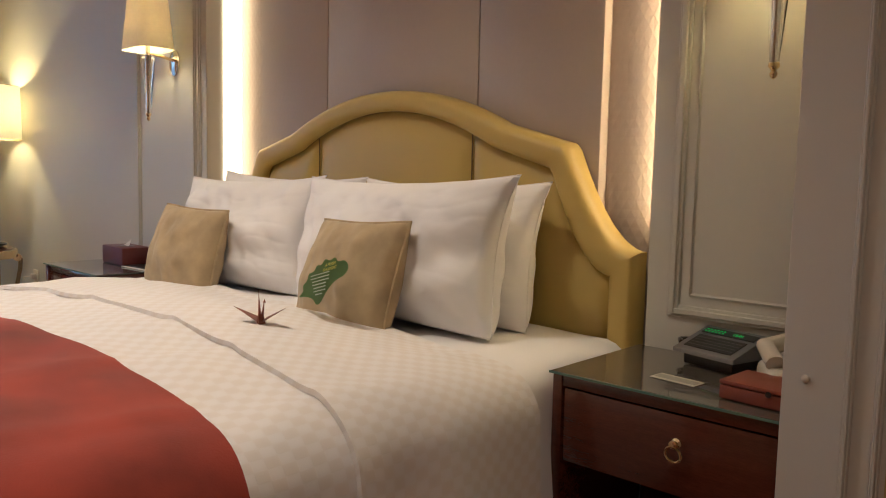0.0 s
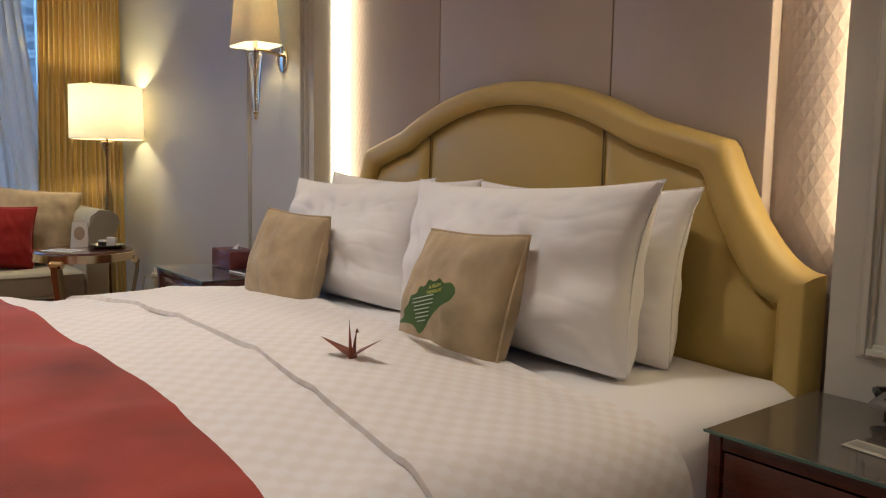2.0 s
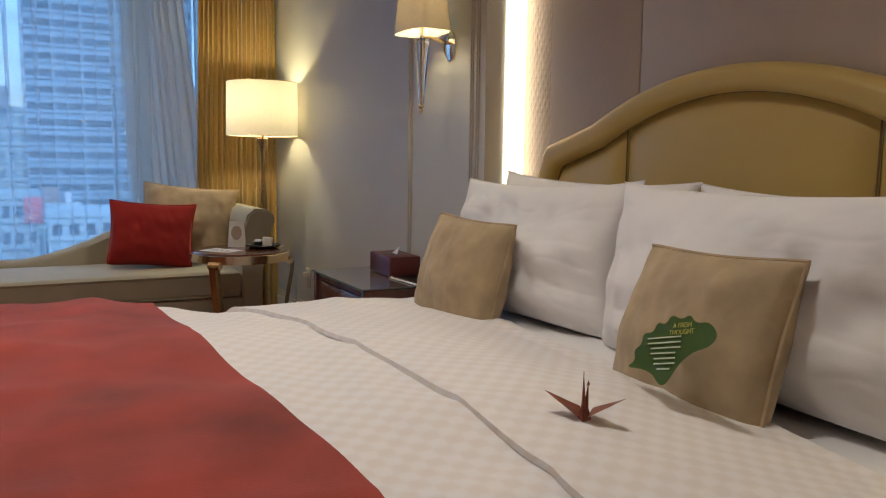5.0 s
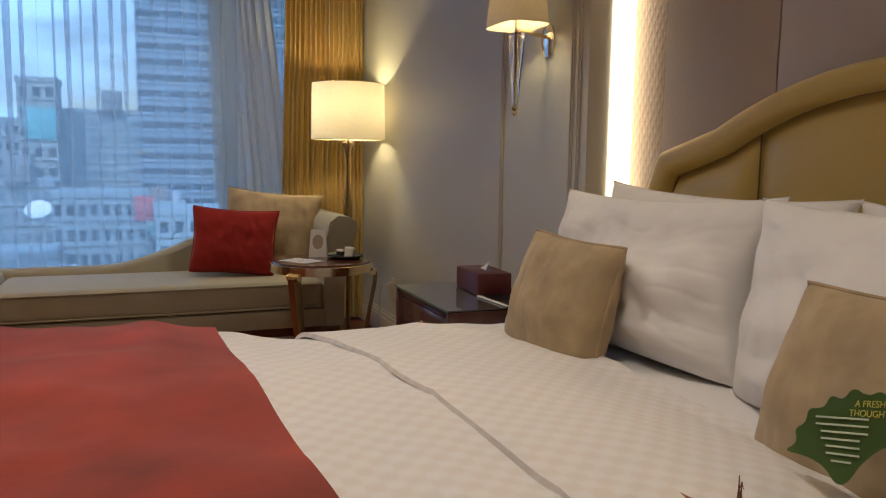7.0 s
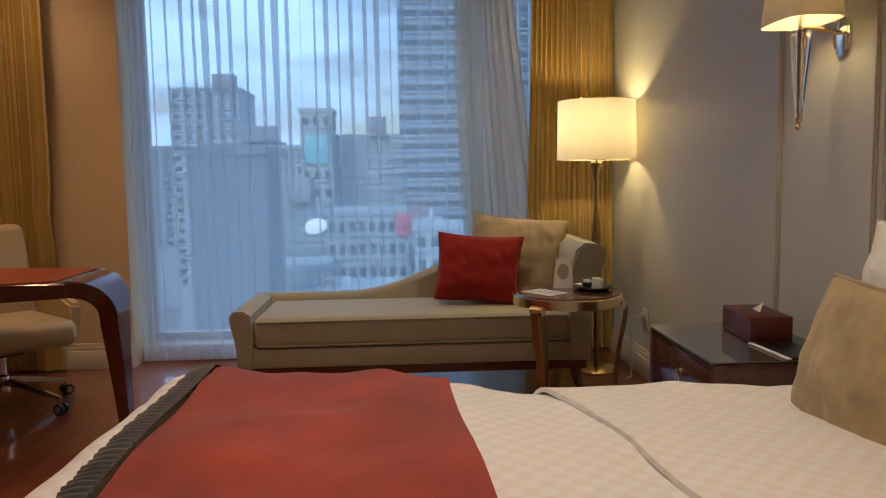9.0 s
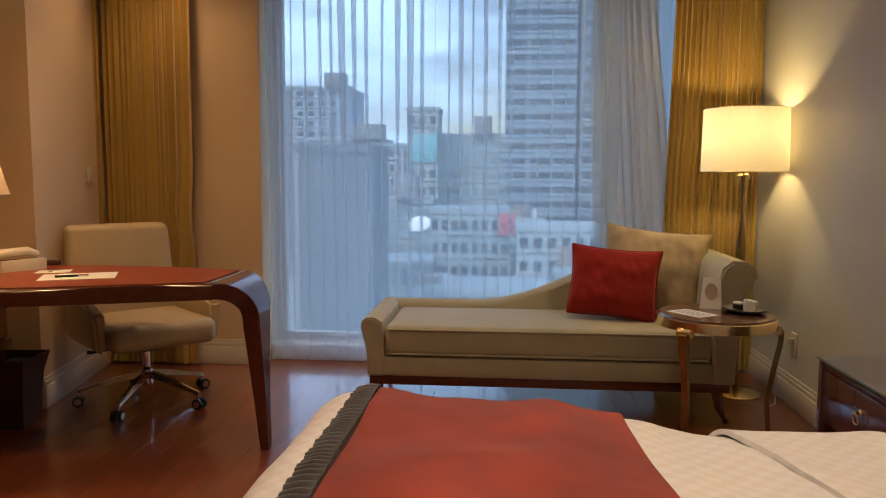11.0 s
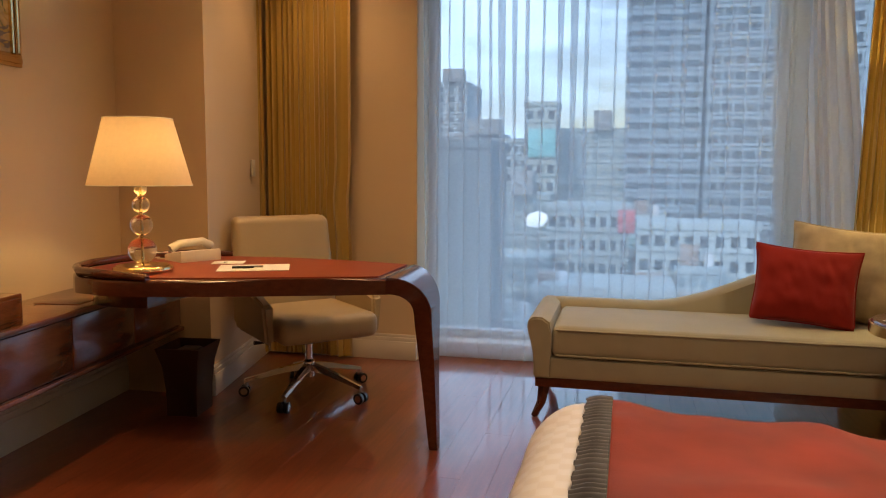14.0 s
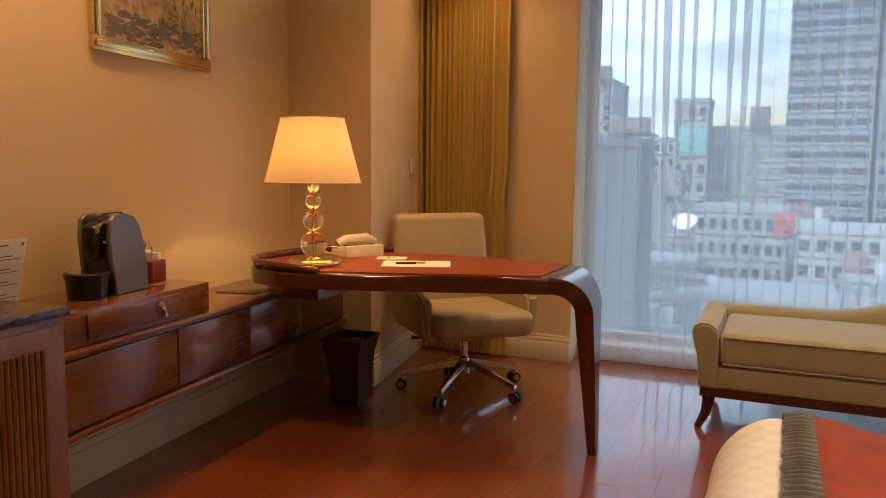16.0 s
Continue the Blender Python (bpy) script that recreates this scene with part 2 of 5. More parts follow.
def lathe(profile, segments=32, bm=None, sx=1.0, sy=1.0, at=(0, 0, 0)):
    """Turns (radius, height) pairs round the upright axis."""
    bm = bm or bmesh.new()
    rings = []
    for r, z in profile:
        rings.append([bm.verts.new((at[0] + sx * r * math.cos(2 * math.pi * i / segments), at[1] + sy * r * math.sin(2 * math.pi * i / segments), at[2] + z)) for i in range(segments)])
    for a, b in zip(rings, rings[1:]):
        for i in range(segments):
            j = (i + 1) % segments
            bm.faces.new((a[i], a[j], b[j], b[i]))
    for ring, (r, z) in ((rings[0], profile[0]), (rings[-1], profile[-1])):
        if r > 1e-4:
            bm.faces.new(ring)
    bmesh.ops.remove_doubles(bm, verts=bm.verts, dist=1e-5)
    return bm


def tube(points, radius, segments=10, bm=None, flat=1.0):
    """A round bar along points; radius may be one number or one for each point."""
    bm = bm or bmesh.new()
    pts = [Vector(p) for p in points]
    rings = []
    for i, p in enumerate(pts):
        d = (pts[min(i + 1, len(pts) - 1)] - pts[max(i - 1, 0)]).normalized()
        up = Vector((0, 0, 1)) if abs(d.z) < 0.95 else Vector((1, 0, 0))
        a = d.cross(up).normalized()
        b = a.cross(d)
        r = radius[i] if isinstance(radius, (list, tuple)) else radius
        rings.append([bm.verts.new(p + r * (math.cos(2 * math.pi * k / segments) * a + flat * math.sin(2 * math.pi * k / segments) * b)) for k in range(segments)])
    for a, b in zip(rings, rings[1:]):
        for k in range(segments):
            j = (k + 1) % segments
            bm.faces.new((a[k], a[j], b[j], b[k]))
    bm.faces.new(rings[0])
    bm.faces.new(rings[-1])
    return bm


def sheet(fn, nu, nv, bm=None, closed=False):
    """A grid surface of fn(u, v), u and v from 0 to 1."""
    bm = bm or bmesh.new()
    rows = [[bm.verts.new(fn(i / nu, j / nv)) for j in range(nv + 1)] for i in range(nu + 1)]
    for i in range(nu):
        for j in range(nv):
            bm.faces.new((rows[i][j], rows[i + 1][j], rows[i + 1][j + 1], rows[i][j + 1]))
    return bm


def thicken(bm, t):
    bmesh.ops.recalc_face_normals(bm, faces=bm.faces)
    bmesh.ops.solidify(bm, geom=bm.faces[:], thickness=t)
    return bm


def outline(points, z0, z1, bevel=0.0, bm=None, segments=2):
    """An upright block over a flat outline."""
    bm = bm or bmesh.new()
    f = bm.faces.new([bm.verts.new((x, y, z0)) for x, y in points])
    r = bmesh.ops.extrude_face_region(bm, geom=[f])
    top = [v for v in r["geom"] if isinstance(v, bmesh.types.BMVert)]
    for v in top:
        v.co.z = z1
    if bevel:
        edges = [e for e in bm.edges if all(v in top for v in e.verts)]
        bmesh.ops.bevel(bm, geom=edges, offset=bevel, segments=segments, profile=0.5, affect="EDGES")
    return bm


def bars(bm, rows):
    """Flat printed strokes: x0, x1, z0, z1 on the plane y = 0, facing -y."""
    for x0, x1, z0, z1 in rows:
        box(x0, x1, -0.0006, 0.0, z0, z1, bm=bm)
    return bm


def cushion(w, h, depth, ear=0.06, seed=0, wrinkle=0.006, n=26, creased=False, cut_back=0.055):
    """A stuffed cushion in the xz plane, base at z = 0, thickness along y."""
    bm = bmesh.new()
    off = Vector((seed * 7.3, seed * 3.1, 0))

    def face(side):
        def fn(u, v):
            a, b = 2 * u - 1, 2 * v - 1
            pull_a, pull_b = 1 - ear * (1 - b * b), 1 - ear * (1 - a * a)
            x, z = a * w / 2 * pull_a, b * h / 2 * pull_b
            cut = 1 - (cut_back if b > 0 else max(cut_back, 0.05)) * abs(a * b) ** 4
            x, z = x * cut, z * cut
            body = max(0.0, (1 - a * a) * (1 - b * b)) ** 0.38
            corner = abs(a * b) ** 3
            k = noise.noise(Vector((a * 2.2, b * 2.2, side * 2)) + off) * wrinkle * 2 + noise.noise(Vector((a * 7, b * 3 + a * 3, side)) + off) * wrinkle
            k += wrinkle * 0.9 * math.sin(9 * (a + 0.6 * b) + 4 * noise.noise(Vector((a * 1.5, b * 1.5, side)) + off)) * (a * a) * 0.6
            if creased:
                q = Vector((a * 2.4 + b * 1.2, b * 2.6 - a * 1.3, side * 3)) + off
                rid = 1 - abs(noise.noise(q)) * 2.2
                k -= side * 0.0045 * max(0.0, rid) ** 3 * (0.3 + abs(a) ** 1.5)
                rid = 1 - abs(noise.noise(q * 2.3)) * 2.4
                k -= side * 0.0025 * max(0.0, rid) ** 3 * (0.2 + abs(a * b))
            return (x, side * (depth / 2 * body * (1.18 - 0.36 * v) * (1 - 0.25 * corner)) + k * body, z + h / 2)
        return fn
    for side in (-1, 1):
        sheet(face(side), n, n, bm)
    bmesh.ops.remove_doubles(bm, verts=bm.verts, dist=1e-4)
    return bm


def cushion_piping(w, h, ear, r=0.005, cut_back=0.055):
    pts = []
    for k in range(81):
        s = (k / 80) * 4
        q, f = int(min(s, 3.999)), 2 * (s - int(min(s, 3.999))) - 1
        a, b = ((f, -1), (1, f), (-f, 1), (-1, -f))[q]
        cut = 1 - (cut_back if b > 0 else max(cut_back, 0.05)) * abs(a * b) ** 4
        pts.append((a * w / 2 * (1 - ear * (1 - b * b)) * cut, 0, b * h / 2 * (1 - ear * (1 - a * a)) * cut + h / 2))
    return tube(pts, r, 6)


def drape(x, y0, y1, z0, z1, folds, depth, seed, sweep=None, loop=0.3, n=8):
    """A hung curtain at x, along y, in uneven pleats."""
    nu = folds * n

    def fn(u, v):
        y = y0 + (y1 - y0) * u
        z = z0 + (z1 - z0) * v
        ph = 2 * math.pi * folds * u + 1.3 * math.sin(5.1 * u + seed) + 0.5 * math.sin(17 * u + seed * 2) + 0.35 * noise.noise(Vector((u * 9, v * 2.5, seed)))
        amp = depth * (0.65 + 0.5 * noise.noise(Vector((u * 14, seed, v))))
        dx = amp * math.sin(ph) + 0.3 * amp * math.sin(2.3 * ph + seed)
        yy = y + sweep(u, v) if sweep else y
        return (x + dx, yy + loop * amp * math.cos(ph) * (1 + 0.8 * noise.noise(Vector((u * 23, seed, 0.3 * v)))), z)
    return sheet(fn, nu, 24)



def voile(x, y0, y1, z0, z1, folds, depth, seed, n=14):
    """Thin hung cloth: uneven pinches at the rail that open and wander towards the hem."""
    def fn(u, v):
        drift = 0.5 * noise.noise(Vector((u * 7, 1.6 * v, seed))) + 0.25 * noise.noise(Vector((u * 19, 1.1 * v, seed + 4)))
        ph = 2 * math.pi * folds * u + 3.4 * noise.noise(Vector((u * 8, seed, 0.4 * v))) + 1.6 * drift * (1 - v)
        pinch = 0.5 + 0.9 * noise.noise(Vector((u * 21, seed + 9, 0.5 * v)))
        amp = depth * max(0.12, pinch) * (0.45 + 0.75 * v)
        wide = (y1 - y0) / folds * (0.19 + 0.36 * max(0.0, pinch) * (0.3 + 0.7 * v))
        return (x + amp * math.sin(ph), y0 + (y1 - y0) * u + wide * math.cos(ph) + 0.02 * drift * (1 - v), z0 + (z1 - z0) * v)
    return sheet(fn, folds * n, 30)

# ---- setting ----
WALL_Y, NICHE_Y, TOP = 2.18, 2.36, 2.75
NICHE_L, NICHE_R = -2.93, -0.79
PAD_Y, PAD_L, PAD_R = 2.322, -2.712, -0.988
NEAR_Y = 2.27
GLASS_X = -5.98
DESK_TURN = 6.5
AT_DESK = pose(-4.63, -2.19, 0, 0, 0, DESK_TURN)


def structure(name, bm, mat, label="", m=None):
    ob = as_object(name, bm, mat)
    if m:
        ob.matrix_world = m
    return tagged(ob, label, "", "", "structure")


floor = structure("floor", box(-6.1, 1.75, -2.72, 2.5, -0.12, -0.012), UNDERFLOOR, "polished dark red merbau plank floor")
structure("ceiling", box(-6.1, 1.9, -2.72, 2.5, TOP, TOP + 0.12), CEILING_PAINT, "plain white painted ceiling")
wall_north = structure("wall_north", box(-6.1, NICHE_L, WALL_Y, 2.5, 0, TOP, bm=box(NICHE_R, -0.2, NEAR_Y, 2.5, 0, TOP)), PANEL_PAINT, "pale grey panelled bedroom wall")
structure("wall_niche", box(NICHE_L, NICHE_R, NICHE_Y + 0.02, 2.5, 0, TOP), PANEL_PAINT, "recess behind the padded bed panels")
structure("wall_partition", box(-0.2, 1.9, 1.58, 2.5, 0, TOP, 0.004), PANEL_PAINT, "cream painted partition end beside the nightstand")
structure("wall_east", box(1.7, 1.9, -2.72, 1.58, 0, TOP), PAINT, "plain cream wall")
structure("wall_south", box(-0.35, 6.37, -0.2, 0, 0, TOP), PAINT, "warm cream painted wall behind the desk", AT_DESK)
structure("wall_column", outline([(-4.63, -1.675), (-5.8, -1.89), (-6.1, -2.6), (-4.63, -2.6)], 0, TOP), PAINT, "cream painted column beside the desk")
structure("wall_west", box(-6.1, -5.63, -2.3, -0.845, 0, TOP, bm=box(-6.1, -5.9, 1.82, 2.5, 0, TOP)), PAINT, "cream painted pier beside the tall window")
structure("wall_west_head", box(-6.1, -5.9, -0.845, 1.82, 2.6, TOP), PAINT, "wall above the window")
structure("window_sill", box(-6.1, -5.78, -0.845, 1.82, 0, 0.10, 0.006), TRIM_PAINT, "low white window ledge")

# floor planks
plank_meshes = []
for k in range(3):
    bm = box(0, 1.5992, 0, 0.1193, -0.012, 0)
    me = bpy.data.meshes.new("plank")
    bm.to_mesh(me)
    bm.free()
    me.materials.append(PLANK)
    plank_meshes.append(me)
row, py = 0, -2.71
while py < 2.4:
    px = -6.1 - (row * 0.53) % 1.6
    while px < 1.8:
        lo, hi = max(px, -6.08), min(px + 1.6, 1.72)
        if hi - lo > 0.05:
            ob = new("plank", plank_meshes[row % 3])
            ob.location, ob.parent = (lo, py, 0), floor
            ob.scale.x = (hi - lo) / 1.6
        px += 1.6
    py += 0.12
    row += 1

# padded wall panels behind the bed, standing proud of an embossed strip at each side
for x0, x1 in ((PAD_L, -2.2505), (-2.2475, -1.4605), (-1.4575, PAD_R)):
    part("wall_panel", box(x0, x1, PAD_Y, NICHE_Y + 0.018, 0.1, TOP - 0.02, 0.004), PADDED, wall_north)
for x0, x1 in ((NICHE_L + 0.003, PAD_L - 0.001), (PAD_R + 0.001, NICHE_R - 0.003)):
    part("embossed_strip", box(x0, x1, NICHE_Y, NICHE_Y + 0.018, 0.1, TOP - 0.02, 0.002), WALLCOVER, wall_north, "embossed wallcovering strip in raking light")
# lit strips along both sides of the recess, in the gap behind the padded panels
for x, s, y0, y1, glow in ((NICHE_L, 1, 2.322, NICHE_Y - 0.006, LED_GAP), (NICHE_R, -1, 2.322, NICHE_Y - 0.006, LED_BARE)):
    strip = thing("led_strip", pose(x, 0, 0), "warm glowing light strip along the bed recess", "light strip", "recess light strips")
    part("diffuser", box(min(s * 0.002, s * 0.012), max(s * 0.002, s * 0.012), y0, y1, 0.93, TOP - 0.03, 0.003), glow, strip)
    # left reveal is made to glow, in place of light washing over it
    if x == NICHE_L:
        part("reveal_glow", box(0.002, 0.010, 2.262, y0 - 0.001, 0.93, TOP - 0.03, 0.002), REVEAL_GLOW, strip, "glowing band in place of the lit recess reveal")


def moulding(name, points, width, proud, y, parent=None):
    """A raised frame on the wall's face along upright and level runs."""
    bm = bmesh.new()
    for (x0, z0), (x1, z1) in points:
        for w, p in ((width, proud * 0.5), (width * 0.45, proud)):
            level = -w / 2 if z0 == z1 else w / 2
            box(min(x0, x1) - level, max(x0, x1) + level, y - p, y + 0.001, min(z0, z1) - w / 2, max(z0, z1) + w / 2, 0.002, bm, 1)
    return structure(name, bm, PANEL_PAINT, "painted wall panel moulding")


moulding("trim_far", [((-3.58, 0.5), (-3.58, 2.6))], 0.028, 0.014, WALL_Y)
moulding("trim_bed_side", [((-3.03, 0.5), (-3.03, 2.6)), ((-2.985, 0.5), (-2.985, 2.6))], 0.020, 0.012, WALL_Y)
moulding("trim_nightstand", [((-0.712, 0.70), (-0.712, 2.5)), ((-0.712, 0.70), (-0.25, 0.70)), ((-0.25, 0.70), (-0.25, 2.5)), ((-0.712, 2.5), (-0.25, 2.5))], 0.032, 0.016, NEAR_Y)
moulding("trim_nightstand_inner", [((-0.668, 0.745), (-0.668, 2.45)), ((-0.668, 0.745), (-0.29, 0.745)), ((-0.29, 0.745), (-0.29, 2.45))], 0.010, 0.006, NEAR_Y)
moulding("trim_partition", [((-0.105, 0.1), (-0.105, 2.6)), ((-0.065, 0.1), (-0.065, 2.6))], 0.014, 0.008, 1.58)
# gold-toned strip of wall to the right of the partition end
structure("wall_gold_panel", box(-0.05, 1.7, 1.574, 1.5798, 0, TOP, 0.002), material("gold_tone", (0.42, 0.29, 0.11), 0.6, vary=0.06, bump=0.1), "gold-toned wall surface beside the partition end")
part("door_stop", lathe([(0.0, 0), (0.006, 0), (0.006, 0.003), (0.003, 0.005), (0, 0.0055)], 12), IVORY, wall_north, "small cream wall button").matrix_world = pose(-0.165, 1.58, 0.745, 90)


def skirting(name, x0, x1, m, height=0.16):
    """Skirting with a rounded step near its top, standing off the plane y = 0 towards +y."""
    bm = box(x0, x1, 0.0, 0.018, 0, height * 0.72, 0.003)
    box(x0, x1, 0.0, 0.013, height * 0.72, height * 0.88, 0.003, bm)
    box(x0, x1, 0.0, 0.008, height * 0.88, height, 0.003, bm)
    return structure(name, bm, TRIM_PAINT, "cream painted skirting board", m)


skirting("baseboard_south", 0.0, 3.5, AT_DESK, 0.19)
skirting("baseboard_column", -1.0, -0.002, pose(-4.63, -1.675, 0, 0, 0, 10.4))
skirting("baseboard_pier", 0.0, 1.0, pose(-5.63, -0.845, 0, 0, 0, -90))
skirting("baseboard_north", 0.0, 2.2, pose(-3.65, WALL_Y, 0, 0, 0, 180))

# window: frame bars and panes
win = structure("window_1", box(GLASS_X - 0.03, GLASS_X + 0.03, -0.845, -0.79, 0.1, 2.6, 0.004), ALUMINIUM, "tall window with slim pale metal frame")
for y0, y1, z0, z1 in ((1.77, 1.82, 0.1, 2.6), (-0.79, 1.77, 0.1, 0.15), (-0.79, 1.77, 2.55, 2.6), (1.45, 1.50, 0.15, 2.55)):
    part("window_frame", box(GLASS_X - 0.03, GLASS_X + 0.03, y0, y1, z0, z1, 0.004), ALUMINIUM, win)
for y0, y1 in ((-0.79, 1.45), (1.50, 1.77)):
    pane = part("pane", box(GLASS_X - 0.004, GLASS_X + 0.004, y0, y1, 0.15, 2.55), WINDOW_GLASS, win)
    pane.visible_shadow = False

# ---- curtains ----
solo("sheer_curtain", voile(-5.70, -0.82, 1.32, 0.02, 2.62, 27, 0.026, 1.0), SHEER, "white translucent voile curtain over the tall window", "curtain")
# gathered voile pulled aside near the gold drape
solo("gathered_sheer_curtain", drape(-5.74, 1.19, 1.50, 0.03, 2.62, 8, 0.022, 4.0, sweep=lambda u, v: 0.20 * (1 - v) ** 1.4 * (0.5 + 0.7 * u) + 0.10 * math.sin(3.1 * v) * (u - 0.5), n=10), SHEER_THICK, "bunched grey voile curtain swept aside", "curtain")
solo("thin_sheer_curtain", drape(-5.80, 1.35, 1.75, 0.03, 2.62, 6, 0.016, 7.0, loop=1.2), SHEER, "narrow stretch of white voile beside the gold drape", "curtain")
GOLD = "floor-length gold silk drape in close pleats"
solo("gold_drape", drape(-5.72, 1.66, 2.165, 0.02, 2.65, 17, 0.019, 2.0, sweep=lambda u, v: -0.07 * (1 - u) * (1 - v) ** 1.2), DRAPE, GOLD + " behind the floor lamp", "drape")
solo("gold_drape", drape(-5.56, -1.80, -1.34, 0.02, 2.65, 13, 0.017, 3.0), DRAPE, GOLD + " beside the column", "drape")
solo("gold_drape", drape(-5.53, -1.40, -1.24, 0.02, 2.65, 2, 0.040, 5.0, sweep=lambda u, v: -0.02 * math.exp(-((v - 0.36) / 0.05) ** 2)), DRAPE, "smooth gold drape edge gathered by a tieback", "drape")
solo("gold_drape", drape(-5.50, -1.87, -1.80, 0.02, 2.65, 1, 0.03, 5.5), DRAPE, "smooth gold drape edge next to the column", "drape")
switch = thing("wall_switch", pose(-5.36, -1.804, 1.19, 0, 0, 10.4), "small white wall control beside the drape", "switch")
part("plate", box(-0.03, 0.03, 0.0, 0.012, -0.05, 0.05, 0.003), IVORY, switch)
part("button", box(-0.012, 0.012, 0.012, 0.017, -0.02, 0.02, 0.002), IVORY, switch)

# ---- bed ----
BED_X, BED_HALF = -1.825, 1.0


def across(s, half, r):
    """Offset and drop of cloth at the arc length s from the bed's middle."""
    a = abs(s)
    flat = half - r
    if a <= flat:
        return s, 0.0
    q = (a - flat) / r
    if q < math.pi / 2:
        return math.copysign(flat + r * math.sin(q), s), r * (1 - math.cos(q))
    down = (q - math.pi / 2) * r
    return math.copysign(half + 0.05 * down, s), r + down


def bed_cloth(y0, y1, s0, s1, top, nu, nv, half=1.0, r=0.16, foot=None, puff=0.03, wave=0.006, ripple=0.012, seed=0.0, edge=None, crown=0.05, dip=0.0):
    def fn(u, v):
        s = s0 + (s1 - s0) * u
        y = y0 + (y1 - y0) * v
        if edge:
            y += edge(u, v, s)
        x, dz = across(s, half, r)
        hang = min(1.0, dz / 0.35)
        dy = 0.0
        if foot is not None and y < foot + 0.14:
            q = (foot + 0.14 - y) / 0.14
            if q < math.pi / 2:
                dy, y = 0.14 * (1 - math.cos(q)), foot + 0.14 - 0.14 * math.sin(q)
            else:
                dy, y = 0.14 + (q - math.pi / 2) * 0.14, foot - 0.02 * (q - 1.57)
        z = top - dz - dy + crown * (1 - min(1, abs(s) / half) ** 2)
        z += 0.07 * max(0.0, min(1.0, -s)) * max(0.0, min(1.0, (1.1 - y) / 0.8))
        if dip and y > 1.35:
            z -= dip * min(1.0, (y - 1.35) / 0.4) ** 2 * (1 - 0.6 * min(1, abs(s)) ** 2)
        z += puff * noise.noise(Vector((s * 1.7, y * 1.9, seed))) * (1 - hang)
        z += wave * noise.noise(Vector((s * 5 + y, y * 7, seed + 3))) * (1 - hang)
        if seed == 5.0:
            rid = 1 - 2.6 * abs(noise.noise(Vector((s * 2.6 - y * 1.2, y * 1.5 + s * 1.6, 9.0))))
            z += 0.007 * max(0.0, rid) ** 2 * (1 - hang)
        x += math.copysign(hang * (ripple * math.sin(y * 17 + 1.5 * math.sin(y * 6 + seed)) + ripple), s) if hang else 0
        return (BED_X + x, y, max(0.03, z))
    return sheet(fn, nu, nv)


bed = thing("bed", pose(0, 0, 0), "wide bed base and mattress under white linen", "bed")
part("base", box(BED_X - 0.96, BED_X + 0.96, 0.26, 2.22, 0.06, 0.30, 0.02), LINEN, bed, "white valance bed base")
part("mattress", box(BED_X - 0.985, BED_X + 0.985, 0.24, 2.24, 0.302, 0.575, 0.07, segments=4), LINEN, bed)
for x in (-2.68, -0.97):
    for y in (0.4, 2.1):
        part("leg", lathe([(0.025, 0), (0.03, 0.06)], 12, at=(x, y, 0)), MAHOGANY, bed)
bm = bed_cloth(1.5, 2.25, -1.42, 1.40, 0.592, 90, 34, r=0.08, puff=0.008, ripple=0.010, seed=2.0, crown=0.01, half=1.005)
solo("fitted_sheet", bm, LINEN, "smooth white bed sheet tucked over the mattress", "bed sheet")
bm = thicken(bed_cloth(0.02, 1.36, -1.50, 1.48, 0.617, 130, 80, foot=0.20, puff=0.028, wave=0.014, ripple=0.020, seed=5.0, half=1.035, crown=0.05, r=0.13), 0.012)
duvet = thing("duvet", pose(0, 0, 0), "puffy white checked damask duvet turned back over the bed", "duvet")
part("cover", bm, DAMASK, duvet)
bm = thicken(bed_cloth(1.20, 1.80, -1.50, 1.48, 0.630, 130, 44, puff=0.024, seed=5.0, half=1.043, crown=0.05, ripple=0.022, r=0.135, dip=0.055,
                       edge=lambda u, v, s: (0.065 - (0.095 if s < 0 else 0.03) * min(1.2, abs(s)) ** 2) * (1 - v) - 0.02 * v * s), 0.012)
part("turned_back_edge", bm, DAMASK, duvet)
bm = thicken(bed_cloth(0.385, 0.965, -1.38, 1.30, 0.629, 120, 40, puff=0.024, seed=5.0, half=1.046, crown=0.05, r=0.137, wave=0.012,
                       edge=lambda u, v, s: (0.02 * math.sin(3 * s + 1) + 0.07 * max(0.0, min(1.0, (s - 0.1) / 0.7))) * v), 0.008)
runner = solo("bed_runner", bm, RED_CLOTH, "brick red velvet bed runner with grey ruffled edge", "bed runner")


def ruffle(u, v):
    s = -1.38 + 2.68 * u
    x, dz = across(s, 1.048, 0.137)
    k = math.sin(u * 820 + 2 * math.sin(u * 90)) * 0.005
    return (BED_X + x, 0.385 - 0.055 * (1 - v) + 0.002 * math.sin(u * 260) * (1 - v),
            0.637 - dz + 0.05 * (1 - min(1, abs(s) / 1.046) ** 2) + 0.024 * noise.noise(Vector((s * 1.7, 0.73, 5.0))) + 0.006 + 0.07 * max(0.0, min(1.0, -s)) * 0.89 + k * (0.4 + 1 - abs(2 * v - 1)) - 0.008 * (1 - v))


part("ruffle", sheet(ruffle, 1600, 5), GREY_SATIN, runner, "grey satin ruffled border")

# headboard: outline of the upper edge from its middle to its side
HB = thing("headboard", pose(-1.85, 0, 0), "mustard leather padded headboard with an arched top", "headboard")


